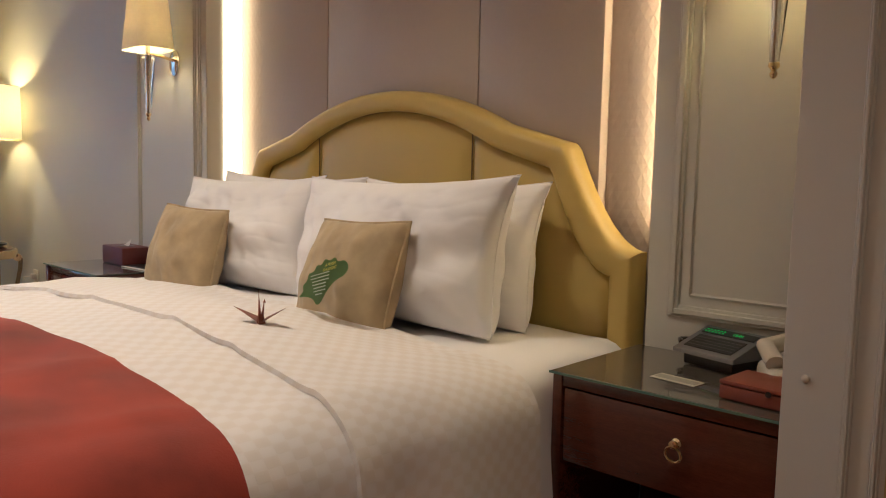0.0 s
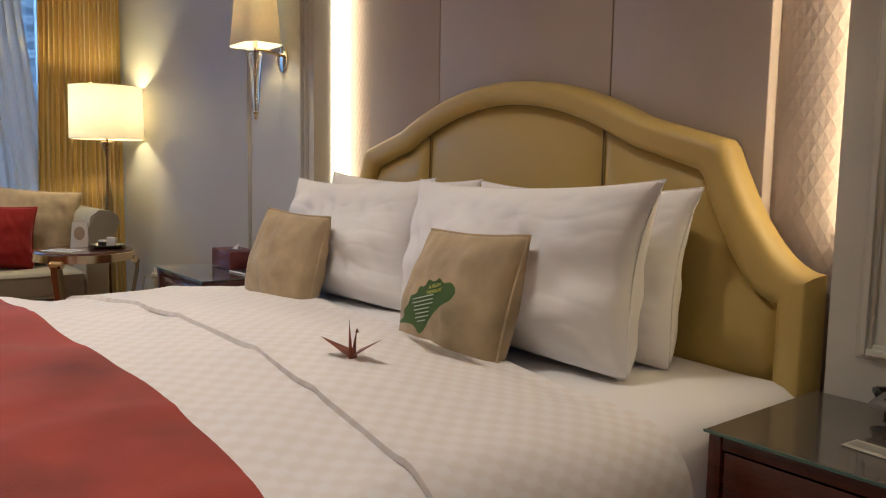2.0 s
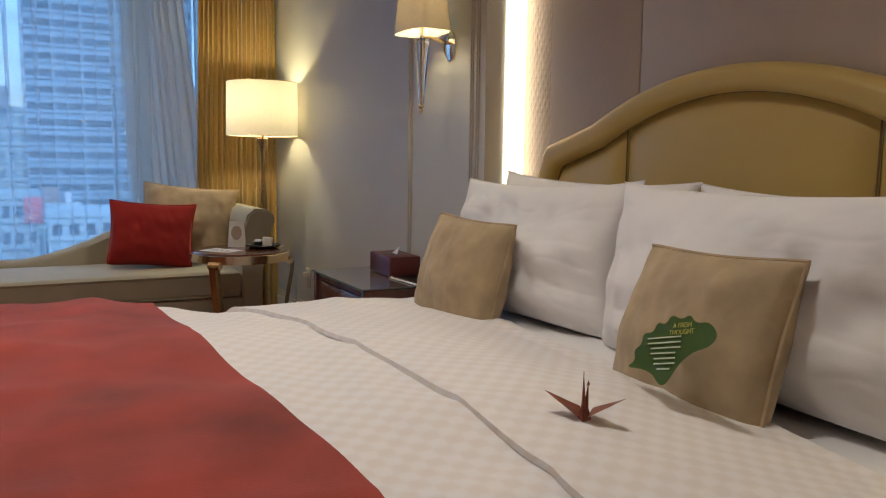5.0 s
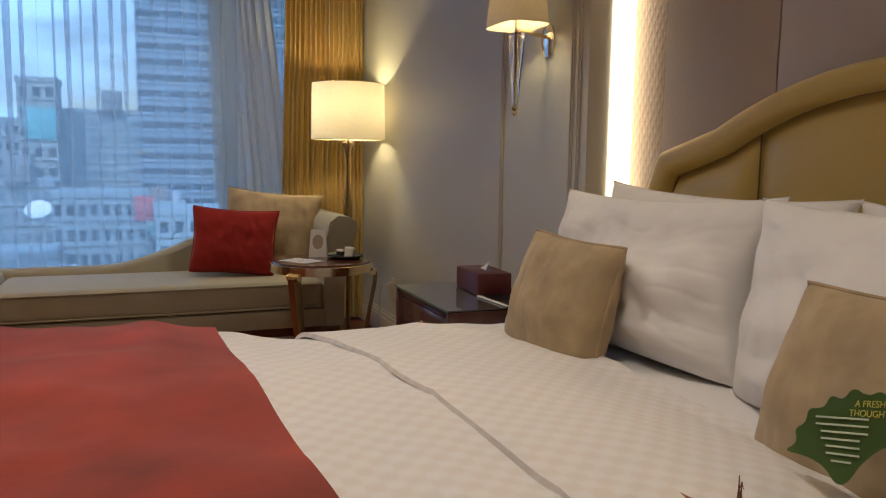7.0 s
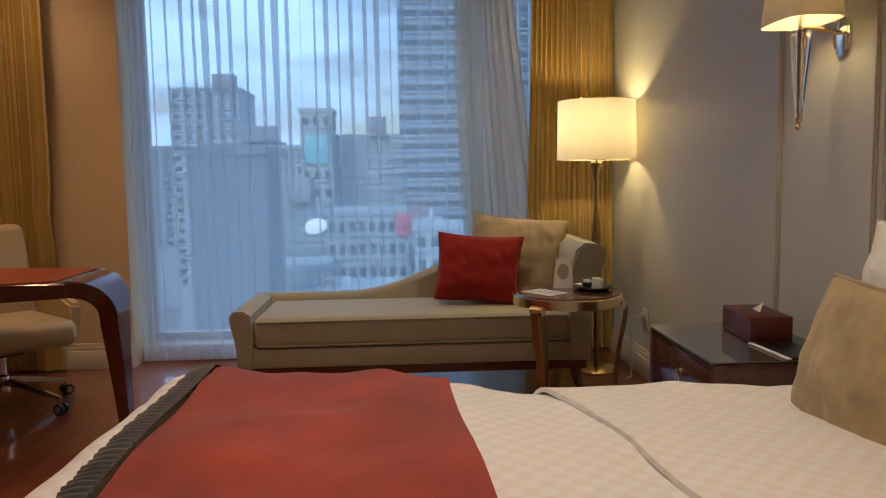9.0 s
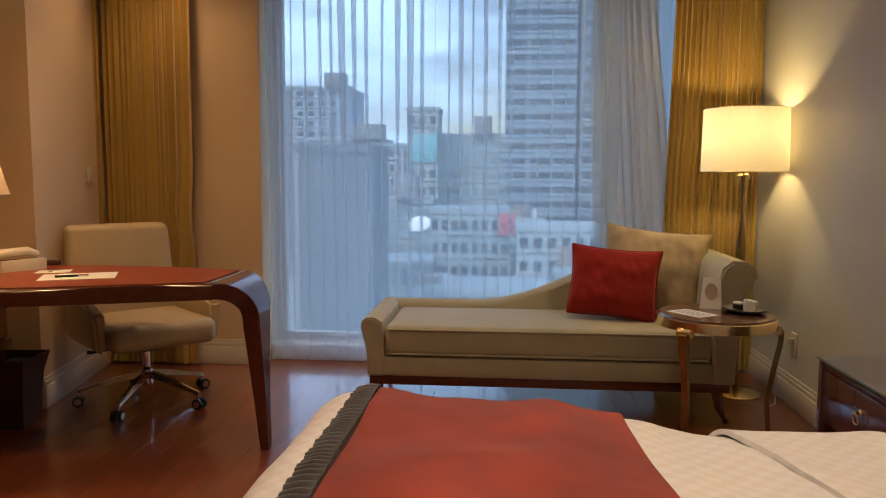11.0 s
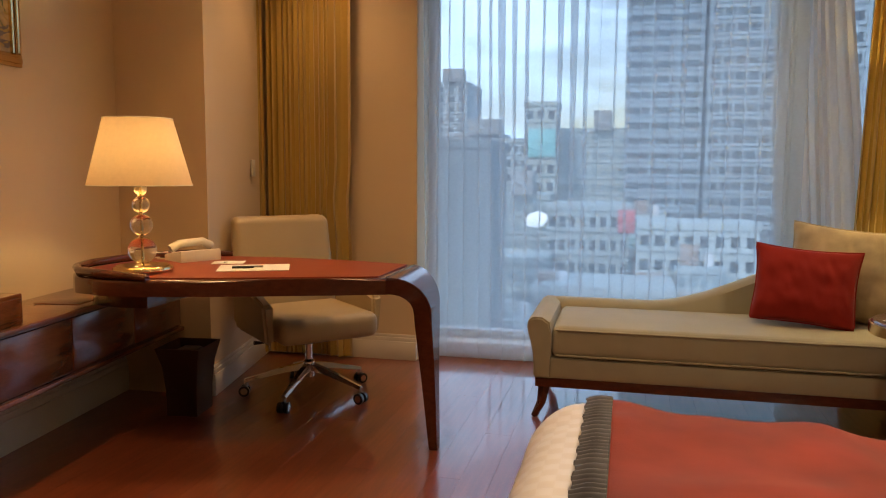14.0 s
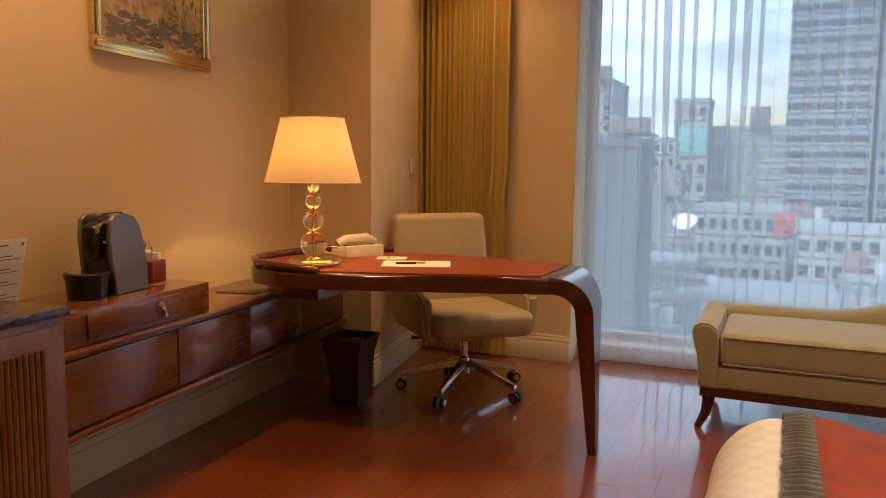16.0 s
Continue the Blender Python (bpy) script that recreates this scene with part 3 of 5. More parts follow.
def hb_top(a):
    """Height of the outer edge at the distance a from the middle."""
    a = abs(a)
    if a < 0.55:
        return 1.345 - 0.245 * (a / 0.55) ** 2 * 0.55
    if a < 0.80:
        q = (a - 0.55) / 0.25
        return 1.210 - 0.068 * q
    if a < 1.03:
        q = (a - 0.80) / 0.23
        return 1.142 - 0.30 * (1 - (1 - q) ** 1.9)
    return 0.842


def rim_points(shrink):
    pts = []
    for k in range(-60, 61):
        a = 1.03 * k / 60
        scale = (1.03 - shrink) / 1.03
        pts.append((a * scale, hb_top(a) - shrink * 0.85))
    return pts


def hb_panel(x0, x1, y_face, inset, bulge):
    sc = (1.03 - inset) / 1.03

    def fn(u, v):
        x = x0 + (x1 - x0) * u
        zt = hb_top(x / sc) - inset * 0.85
        z = 0.30 + (zt - 0.30) * v
        e = (1 - (2 * u - 1) ** 12) * (1 - max(0, 2 * v - 1) ** 8)
        return (x, y_face - bulge * e, z)
    return sheet(fn, 30, 24)


core = bmesh.new()
ring = [(-1.02, 0.1)] + rim_points(0.012) + [(1.02, 0.1)]
f = core.faces.new([core.verts.new((x, PAD_Y - 0.004, z)) for x, z in ring])
r = bmesh.ops.extrude_face_region(core, geom=[f])
for v in r["geom"]:
    if isinstance(v, bmesh.types.BMVert):
        v.co.y = 2.300
part("board", core, LEATHER, HB)


def hb_rim(u, v):
    """The stuffed border: a broad rounded roll from the outer edge to the piping."""
    a = math.pi * v
    inset = 0.044 - 0.044 * math.copysign(abs(math.cos(a)) ** 0.72, math.cos(a))
    y = (PAD_Y - 0.006 if v < 0.5 else 2.292) - (0.072 if v < 0.5 else 0.048) * abs(math.sin(a)) ** 0.75
    pts = rim_points(inset)
    edge_pts = [(pts[0][0], 0.25)] + pts + [(pts[-1][0], 0.25)]
    x, z = edge_pts[round(u * (len(edge_pts) - 1))]
    return (x, y, z)


part("padded_rim", sheet(hb_rim, 122, 16), LEATHER, HB)
for x0, x1 in ((-0.945, -0.404), (-0.402, 0.402), (0.404, 0.945)):
    part("padded_panel", hb_panel(x0, x1, 2.298, 0.085, 0.034), LEATHER, HB)
rim = rim_points(0.086)
part("piping", tube([(-0.944, 2.287, 0.25)] + [(x, 2.287, z) for x, z in rim] + [(0.944, 2.287, 0.25)], 0.0030, 6), PIPING, HB, "dark seam cord")

for x in (-0.403, 0.403):
    part("seam", tube([(x, 2.288, 0.3), (x, 2.288, hb_top(x) - 0.082)], 0.0025, 6), PIPING, HB, "dark upright seam")

# pillows
PIL = "plump white cotton pillow propped against the headboard"
for i, (x, y, w, h, d, tilt, turn, roll) in enumerate(((-1.46, 2.225, 0.80, 0.44, 0.23, 8, -2, 0), (-2.31, 2.225, 0.84, 0.45, 0.23, 8, 3, 1),
                                                     (-1.515, 2.065, 0.94, 0.45, 0.30, 9, -3, -1), (-2.36, 2.085, 0.82, 0.44, 0.30, 10, 3, -1))):
    p = thing("pillow", pose(x, y - 0.10, 0.588, -tilt, roll, turn), PIL, "pillow", "white bed pillows")
    part("cover", cushion(w, h, d, 0.085, i + 1, 0.016, 84, True, -0.03), LINEN, p)
    part("seam", cushion_piping(w, h, 0.085, 0.0025, -0.03), LINEN, p)
CUS = "small square beige velvet cushion leaning on the pillows"
for i, (x, y, w, h, tilt, turn, roll) in enumerate(((-1.485, 1.755, 0.42, 0.352, 18, -4, -2), (-2.395, 1.745, 0.38, 0.348, 14, 6, 2))):
    c = thing("cushion", pose(x, y, 0.574, -tilt, roll, turn), CUS, "cushion", "beige bed cushions")
    part("cover", cushion(w, h, 0.18, 0.07, i + 9, 0.007, 40, False, 0.02), BEIGE_VELVET, c)
    part("piping", cushion_piping(w, h, 0.07, 0.005, 0.02), BEIGE_VELVET, c)

# leaf card
leaf = [(-0.115, -0.055), (-0.09, -0.035), (-0.105, -0.015), (-0.085, 0.0), (-0.09, 0.025), (-0.06, 0.03), (-0.055, 0.055), (-0.03, 0.05), (-0.02, 0.075), (0.01, 0.065),
        (0.03, 0.08), (0.05, 0.062), (0.085, 0.07), (0.115, 0.045), (0.10, 0.02), (0.06, 0.005), (0.03, -0.03), (0.015, -0.07), (-0.005, -0.075), (-0.03, -0.055), (-0.07, -0.05)]
card = thing("leaf_card", pose(-1.378, 1.622, 0.757, -20, -6, -6), "green leaf-shaped paper card leaning on the cushion", "card")
bm = bmesh.new()
for k in range(2):
    leaf = [(a[0] * w + b[0] * (1 - w), a[1] * w + b[1] * (1 - w)) for a, b in zip(leaf, leaf[1:] + leaf[:1]) for w in (0.75, 0.25)]
f = bm.faces.new([bm.verts.new((x * 0.93, 0, z * 0.86)) for x, z in leaf])
bmesh.ops.solidify(bm, geom=[f], thickness=0.001)
part("leaf", bm, GREEN_CARD, card)
bm = bars(bmesh.new(), [(-0.060 + 0.006 * k - 0.004 * (k % 2), 0.026 - 0.003 * k + 0.004 * (k % 3), 0.022 - 0.0095 * k, 0.0245 - 0.0095 * k) for k in range(7)])
ob = part("print", bm, PALE_INK, card, "pale printed lines")
ob.matrix_local = pose(0, -0.002, 0.0, 0, -10, 0)


def lettering(name, body, size, mat, parent, m, label="", align="CENTER"):
    cu = bpy.data.curves.new(name, "FONT")
    cu.body, cu.size, cu.align_x, cu.extrude = body, size, align, 0.0003
    tmp = bpy.data.objects.new(name, cu)
    me = bpy.data.meshes.new_from_object(tmp)
    me.name = name
    me.materials.clear()
    me.materials.append(mat)
    ob = new(name, me)
    ob.parent = parent
    ob.matrix_local = m
    if label:
        ob["label"] = label
    bpy.data.objects.remove(tmp)
    return ob


lettering("title", "A FRESH\nTHOUGHT", 0.0125, YELLOW_INK, card, pose(0.018, -0.002, 0.043, 90, -10, 0), "yellow printed title")

# origami crane
crane = thing("origami_crane", pose(-1.338, 1.405, 0.671, 0, 0, -47), "folded bronze paper crane standing on the duvet", "origami")
bm = bmesh.new()


def flap(bm, *pts):
    bm.faces.new([bm.verts.new(p) for p in pts])


for s in (1, -1):
    bm = bmesh.new()
    a, b, c, d = (bm.verts.new(p) for p in ((0.0, s * 0.004, 0.010), (0.024, s * 0.010, 0.020), (-0.024, s * 0.010, 0.020), (0.004, s * 0.066, 0.050)))
    bm.faces.new((a, b, d))
    bm.faces.new((a, d, c))
    bm.faces.new((b, c, d))
    bm.faces.new((a, c, b))
    part("wing", bm, ORIGAMI, crane)
bm = bmesh.new()
for s in (1, -1):
    flap(bm, (0.022, 0, 0.002), (0, s * 0.013, 0.0), (0, s * 0.005, 0.026))
    flap(bm, (-0.022, 0, 0.002), (0, s * 0.013, 0.0), (0, s * 0.005, 0.026))
    flap(bm, (0, s * 0.013, 0.0), (0.012, s * 0.006, -0.004), (0.022, 0, 0.002))
part("body", thicken(bm, 0.0008), ORIGAMI, crane)
bm = bmesh.new()
for s in (1, -1):
    flap(bm, (0.010, s * 0.005, 0.012), (0.018, 0, 0.006), (0.022, 0, 0.090))
part("tail", thicken(bm, 0.0008), ORIGAMI, crane)
bm = bmesh.new()
for s in (1, -1):
    flap(bm, (-0.010, s * 0.005, 0.012), (-0.018, 0, 0.006), (-0.036, 0, 0.060))
    flap(bm, (-0.036, 0, 0.060), (-0.033, s * 0.003, 0.052), (-0.050, 0, 0.050))
part("neck", thicken(bm, 0.0008), ORIGAMI, crane)


# ---- nightstands ----
def ring_pull(parent, x, z, y, r=0.017):
    base = part("knob", lathe([(0.0, 0.0), (0.011, 0.0), (0.011, 0.004), (0.006, 0.008), (0.006, 0.016), (0.009, 0.020), (0.0, 0.023)], 16), BRASS, parent, "brass knob")
    base.matrix_local = pose(x, y, z, 90)
    pts = [(x + r * math.sin(a), y - 0.016 - 0.003 * math.cos(a), z - r - 0.004 + r * math.cos(a)) for a in [k * math.pi / 14 for k in range(29)]]
    part("ring_handle", tube(pts, 0.0032, 8), BRASS, parent, "brass ring handle")


def nightstand(m, label, w=0.585, depth=0.42, h=0.583):
    t = thing("nightstand", m, label, "nightstand", "nightstands beside the bed")
    for x0 in (0.0, w - 0.026):
        part("side_panel", box(x0, x0 + 0.026, 0.0, depth, 0, h - 0.008, 0.003), MAHOGANY, t)
    part("top_rail", box(0.027, w - 0.027, 0.002, depth, h - 0.034, h - 0.008, 0.002), MAHOGANY, t)
    part("back_panel", box(0.027, w - 0.027, depth - 0.014, depth, 0.06, h - 0.036, 0.001), MAHOGANY, t)
    part("shelf", box(0.027, w - 0.027, 0.02, depth - 0.015, 0.06, 0.085, 0.002), MAHOGANY, t, "open lower shelf")
    part("drawer_case", box(0.030, w - 0.030, 0.024, depth - 0.015, h - 0.212, h - 0.038), MAHOGANY, t)
    drawer = part("drawer", box(0.030, w - 0.030, 0.005, 0.0235, h - 0.212, h - 0.038, 0.0025), MAHOGANY, t, "inset drawer front")
    ring_pull(drawer, w / 2 + 0.02, h - 0.098, 0.005)
    part("glass_top", box(-0.004, w + 0.004, -0.006, depth, h - 0.006, h, 0.0015, segments=1), TABLE_GLASS, t, "smoked glass top")
    bm = box(-0.006, w + 0.006, -0.0085, -0.0065, h - 0.0058, h - 0.0004)
    part("glass_edge", bm, GLASS_EDGE, t, "greenish glass edge")
    return t


nightstand(pose(-0.805, 1.855, 0.007), "dark mahogany nightstand with glass top carrying the telephone")
nightstand(pose(-3.665, 1.745, 0.007), "dark mahogany nightstand with glass top carrying the tissue box")

tissue = thing("tissue_box", pose(-3.42, 2.03, 0.592, 0, 0, -3), "oxblood leather tissue box on the nightstand", "tissue box")
part("box", box(-0.125, 0.125, -0.07, 0.07, 0, 0.085, 0.006), OXBLOOD, tissue)
part("opening", lathe([(0.0, 0), (0.03, 0), (0.03, 0.001), (0, 0.001)], 24, sx=1.7, at=(0, 0, 0.0852)), BLACK, tissue)
bm = bmesh.new()
flap(bm, (-0.03, 0.0, 0.086), (0.04, -0.004, 0.086), (0.03, 0.012, 0.118), (0.0, 0.006, 0.100))
flap(bm, (-0.03, 0.0, 0.086), (0.0, 0.006, 0.100), (-0.01, 0.02, 0.088))
part("tissue", thicken(bm, 0.001), PAPER, tissue, "white paper tissue")
pad = thing("notepad", pose(-3.19, 2.03, 0.592, 0, 0, 4), "dark notepad with pale border on the nightstand", "notepad")
part("cover", box(-0.11, 0.11, -0.06, 0.06, 0, 0.006, 0.001), BLACK, pad)
part("sheet", box(-0.112, 0.112, -0.075, -0.061, 0, 0.004), PAPER, pad)

# bedside telephone with clock panel
AT_PHONE = pose(-0.545, 2.175, 0.622, 0, 0, -14) @ Matrix.Diagonal((0.82, 0.82, 0.9, 1))
phone = thing("bedside_panel", AT_PHONE, "grey bedside telephone panel with green clock display", "telephone")
bm = outline([(-0.105, -0.075), (0.105, -0.075), (0.105, 0.085), (-0.105, 0.085)], 0, 0.012, 0.003)
for v in bm.verts:
    if v.co.z > 0.006:
        v.co.z += (v.co.y + 0.075) * 0.30
part("body", bm, STEEL, phone)
part("stand", box(-0.085, 0.085, -0.05, 0.08, -0.0325, -0.0005, 0.004), BLACK, phone, "dark stand under the panel")
tilt = math.degrees(math.atan(0.30))
ob = part("screen", box(-0.082, 0.082, 0.02, 0.098, 0, 0.0015), BLACK, phone, "dark glass key panel")
ob.matrix_local = pose(0, -0.075, 0.0125, tilt)
ob = part("display", box(-0.09, 0.09, 0.115, 0.148, 0, 0.0015), BLACK, phone, "black clock display")
ob.matrix_local = pose(0, -0.075, 0.0125, tilt)
bm = bmesh.new()
for i in range(6):
    for j in range(2):
        box(-0.083 + i * 0.012, -0.078 + i * 0.012, 0.123 + j * 0.012, 0.127 + j * 0.012, 0.0015, 0.0022, bm=bm)
ob = part("indicator_display", bm, GREEN_LED, phone, "green indicator lights")
ob.matrix_local = pose(0, -0.075, 0.0125, tilt)
lettering("clock_readout", "15:01", 0.017, GREEN_LED, phone, pose(0.03, -0.075, 0.0125, tilt) @ pose(0, 0.125, 0.0018), "green clock digits")
bm = bmesh.new()
for k in range(4):
    box(-0.075, 0.075, 0.034 + 0.016 * k, 0.035 + 0.016 * k, 0.0016, 0.0021, bm=bm)
ob = part("key_print", bm, STEEL, phone)
ob.matrix_local = pose(0, -0.075, 0.0125, tilt)
part("cable", tube([(-0.10, 0.05, 0.012), (-0.15, 0.06, 0.010), (-0.165, 0.03, 0.010), (-0.14, 0.005, 0.010), (-0.10, 0.01, 0.010)], 0.009, 8), BLACK, phone, "black cable loop")
hs = thing("telephone_handset", pose(-0.345, 2.09, 0.592, 0, 0, 30), "cream telephone handset on its base", "telephone")
part("base", box(-0.06, 0.06, -0.05, 0.09, 0, 0.05, 0.02, segments=3), IVORY, hs)
part("handset", tube([(-0.04, -0.02, 0.06), (-0.05, 0.03, 0.085), (0.0, 0.06, 0.095), (0.05, 0.06, 0.08)], [0.02, 0.022, 0.02, 0.024], 12), IVORY, hs)
cordp = [(-0.05 - 0.10 * q + 0.05 * q * q, -0.04 - 0.045 * math.sin(q * 3) + 0.006 * math.cos(q * 130), 0.016 + 0.006 * math.sin(q * 130)) for q in [k / 200 for k in range(201)]]
part("coiled_cord", tube(cordp, 0.005, 6), IVORY, hs, "coiled cream cord")
rb = thing("leather_box", pose(-0.325, 1.965, 0.592, 0, 0, -4) @ Matrix.Diagonal((0.9, 0.9, 0.9, 1)), "low reddish brown leather box on the nightstand", "box")
part("box", box(-0.115, 0.115, -0.065, 0.075, 0, 0.032, 0.004), material("russet_leather", (0.20, 0.045, 0.025), 0.45, bump=0.15), rb)
part("lid", box(-0.116, 0.116, -0.066, 0.076, 0.0335, 0.044, 0.004), material("russet_leather_lid", (0.20, 0.045, 0.025), 0.45, bump=0.15), rb)
part("finger_notch", lathe([(0, 0), (0.007, 0), (0.007, 0.001), (0, 0.001)], 16, at=(0, 0, 0)), BLACK, rb).matrix_local = pose(0, -0.0665, 0.032, 90)
ns_card = thing("printed_card", pose(-0.558, 1.985, 0.5912, 0, 0, -6) @ Matrix.Diagonal((0.85, 0.85, 1, 1)), "flat printed paper card on the nightstand glass", "card")
part("card", box(-0.065, 0.065, -0.03, 0.03, 0, 0.0012), material("pale_card", (0.5, 0.47, 0.4), 0.6), ns_card)
part("printed_band", box(-0.06, 0.06, -0.016, 0.018, 0.0013, 0.0018), material("grey_print", (0.30, 0.29, 0.25), 0.6), ns_card)


# ---- lamps ----
def sconce(m, label):
    s = thing("wall_sconce", m, label, "wall lamp", "bedside wall sconces")
    # shade: rounded oblong, open at both ends, with ribs of light
    def fn(u, v):
        a = 2 * math.pi * u
        w, d = 0.128 - 0.036 * v, 0.088 - 0.022 * v
        c, q = math.cos(a), math.sin(a)
        e = 0.55
        return (math.copysign(abs(c) ** e, c) * w, math.copysign(abs(q) ** e, q) * d, 0.315 + 0.27 * v)
    part("shade", thicken(sheet(fn, 48, 6), 0.002), SHADE, s, "pale pleated fabric shade")
    part("glass_stem", lathe([(0.0, 0.03), (0.010, 0.032), (0.030, 0.27), (0.033, 0.29), (0.0, 0.29)], 12), CRYSTAL, s, "tapered crystal stem")
    part("stem_core", lathe([(0.0, 0.034), (0.007, 0.036), (0.009, 0.29), (0.012, 0.35), (0.0, 0.36)], 12), CHROME, s)
    part("finial", lathe([(0.0, -0.004), (0.006, 0.0), (0.009, 0.008), (0.005, 0.016), (0.013, 0.024), (0.012, 0.032), (0.0, 0.034)], 14), BRASS, s)
    part("arm", tube([(0.0, 0.0, 0.30), (0.0, 0.05, 0.298), (0.0, 0.125, 0.285)], 0.007, 10), BRASS, s)
    part("backplate", lathe([(0.0, 0), (0.045, 0), (0.045, 0.008), (0.036, 0.014), (0.0, 0.016)], 24, sy=1.35), CHROME, s).matrix_local = pose(0, 0.134, 0.275, 90)
    part("bulb", lathe([(0, 0.38), (0.012, 0.382), (0.016, 0.42), (0.008, 0.46), (0, 0.47)], 12), BULB, s)
    return s


sconce(pose(-3.205, 2.045, 1.272), "brass wall sconce with cream shade and crystal stem")
sconce(pose(-0.44, 2.135, 1.272), "brass wall sconce with cream shade above the telephone nightstand")
for x, y in ((-3.205, 2.045), (-0.44, 2.135)):
    lamp("sconce_light", "POINT", (x, y, 1.73), 5.0 if x < -1 else 3.0, size=0.03)

LAMP_METAL = material("aged_brass", (0.36, 0.27, 0.13), 0.22, metal=1.0, vary=0.08, scale=10)
FL_AT = (-5.25, 1.945)
FL = thing("floor_lamp", pose(*FL_AT, 0), "slim brass floor lamp with cream drum shade, lit", "floor lamp")
part("base", lathe([(0.0, 0), (0.135, 0), (0.135, 0.012), (0.12, 0.022), (0.03, 0.034), (0.0, 0.036)], 32), BRASS, FL)
part("pole", lathe([(0.0, 0.03), (0.015, 0.035), (0.012, 0.55), (0.020, 0.66), (0.026, 0.76), (0.022, 0.86), (0.012, 0.97), (0.011, 1.10), (0.020, 1.165), (0.036, 1.205), (0.008, 1.22), (0.006, 1.37), (0.0, 1.375)], 24), LAMP_METAL, FL)
part("shade", sheet(lambda u, v: ((0.223 - 0.005 * v) * math.cos(2 * math.pi * u), (0.223 - 0.005 * v) * math.sin(2 * math.pi * u), 1.222 + 0.336 * v), 48, 4), SHADE, FL, "cream linen drum shade")
for z, r in ((1.223, 0.2235), (1.557, 0.2185)):
    part("shade_rim", tube([(r * math.cos(a), r * math.sin(a), z) for a in [k * math.pi / 24 for k in range(49)]], 0.0022, 6), BRASS, FL)
part("bulb", lathe([(0, 1.31), (0.02, 1.32), (0.028, 1.35), (0.018, 1.39), (0, 1.40)], 16), BULB, FL)
lamp("floor_lamp_light", "POINT", (*FL_AT, 1.425), 9.5, size=0.03)

DL = thing("desk_lamp", pose(-3.90, -1.545, 0.764), "table lamp of stacked crystal balls with pale empire shade, lit", "table lamp")
part("base", lathe([(0, 0), (0.118, 0), (0.120, 0.006), (0.116, 0.014), (0.108, 0.017), (0.104, 0.022), (0.03, 0.026), (0, 0.026)], 32), BRASS, DL)
zc = 0.026
for r in (0.057, 0.045, 0.035, 0.026):
    part("crystal_ball", lathe([(r * math.sin(math.pi * k / 14), zc + r - r * math.cos(math.pi * k / 14)) for k in range(15)], 24), CRYSTAL, DL, "clear crystal ball")
    zc += 2 * r
    part("collar", lathe([(0, zc - 0.004), (0.012, zc - 0.004), (0.012, zc + 0.004), (0, zc + 0.004)], 16), BRASS, DL)
    zc += 0.003
part("rod", lathe([(0, 0.027), (0.004, 0.028), (0.004, 0.48), (0, 0.481)], 10), BRASS, DL)
part("shade", sheet(lambda u, v: ((0.205 - 0.070 * v) * math.cos(2 * math.pi * u), (0.205 - 0.070 * v) * math.sin(2 * math.pi * u), 0.352 + 0.270 * v), 48, 4), SHADE_DESK, DL, "pale tapered fabric shade")
for z, r in ((0.352, 0.205), (0.622, 0.135)):
    part("shade_rim", tube([(r * math.cos(a), r * math.sin(a), z) for a in [k * math.pi / 24 for k in range(49)]], 0.0025, 6), SHADE, DL)
part("bulb", lathe([(0, 0.40), (0.02, 0.41), (0.028, 0.45), (0.018, 0.48), (0, 0.49)], 16), BULB, DL)
lamp("desk_lamp_light", "POINT", (-3.90, -1.545, 0.764 + 0.475), 8.5, size=0.03)

# recessed ceiling spots, out of view; the last stands in for a cove glow
AMBER, CREAM = (1.0, 0.58, 0.27), (1.0, 0.77, 0.52)
for x, y, p, tone in ((-4.3, -0.9, 44, AMBER), (-2.9, 0.7, 56, CREAM), (-1.6, 0.95, 54, CREAM), (-2.8, -1.45, 54, AMBER), (0.3, 0.2, 34, CREAM), (-4.9, 1.0, 46, CREAM), (-5.15, -1.3, 24, AMBER)):
    d = thing("ceiling_spot", pose(x, y, TOP), "small recessed round ceiling downlight", "downlight", "recessed ceiling downlights")
    part("trim_ring", lathe([(0.10, -0.002), (0.13, -0.002), (0.13, -0.012), (0.115, -0.016), (0.10, -0.010), (0.10, -0.002)], 24), ALUMINIUM, d)
    part("lens", lathe([(0, -0.002), (0.099, -0.002), (0.099, -0.004), (0, -0.004)], 24), BULB, d)
    lamp("ceiling_spot_light", "SPOT", (x, y, TOP - 0.03), p, tone, target=(x, y + 0.001, 0), size=0.10, cone=110, blend=0.8)

# ---- chaise and side table ----
CH = thing("chaise_longue", pose(-4.70, -0.03, 0), "sage green upholstered chaise longue on dark tapered legs", "chaise")
# local: x from 0 (front) to -0.66 (back), y from 0 (foot end) to 1.93 (head end)
L, DEP = 1.83, 0.66
part("frame", box(-DEP, 0.0, 0.02, L - 0.03, 0.20, 0.30, 0.012), SAGE, CH)
part("plinth_rail", box(-DEP + 0.01, -0.008, 0.03, L - 0.04, 0.155, 0.205, 0.004), MAHOGANY, CH, "dark wood rail")
bm = box(-DEP + 0.08, 0.005, 0.105, L - 0.13, 0.302, 0.452, 0.035, segments=4)
for v in bm.verts:
    if v.co.z > 0.38:
        v.co.z += 0.012 * math.sin(math.pi * (v.co.y / L)) + 0.004 * noise.noise(v.co * 5)
seat = part("seat_cushion", bm, SAGE, CH)
for z in (0.315, 0.437):
    part("piping", tube([(0.004, 0.125, z), (0.0065, 0.15, z), (0.0065, L - 0.17, z), (0.004, L - 0.145, z)], 0.005, 6), SAGE, seat)


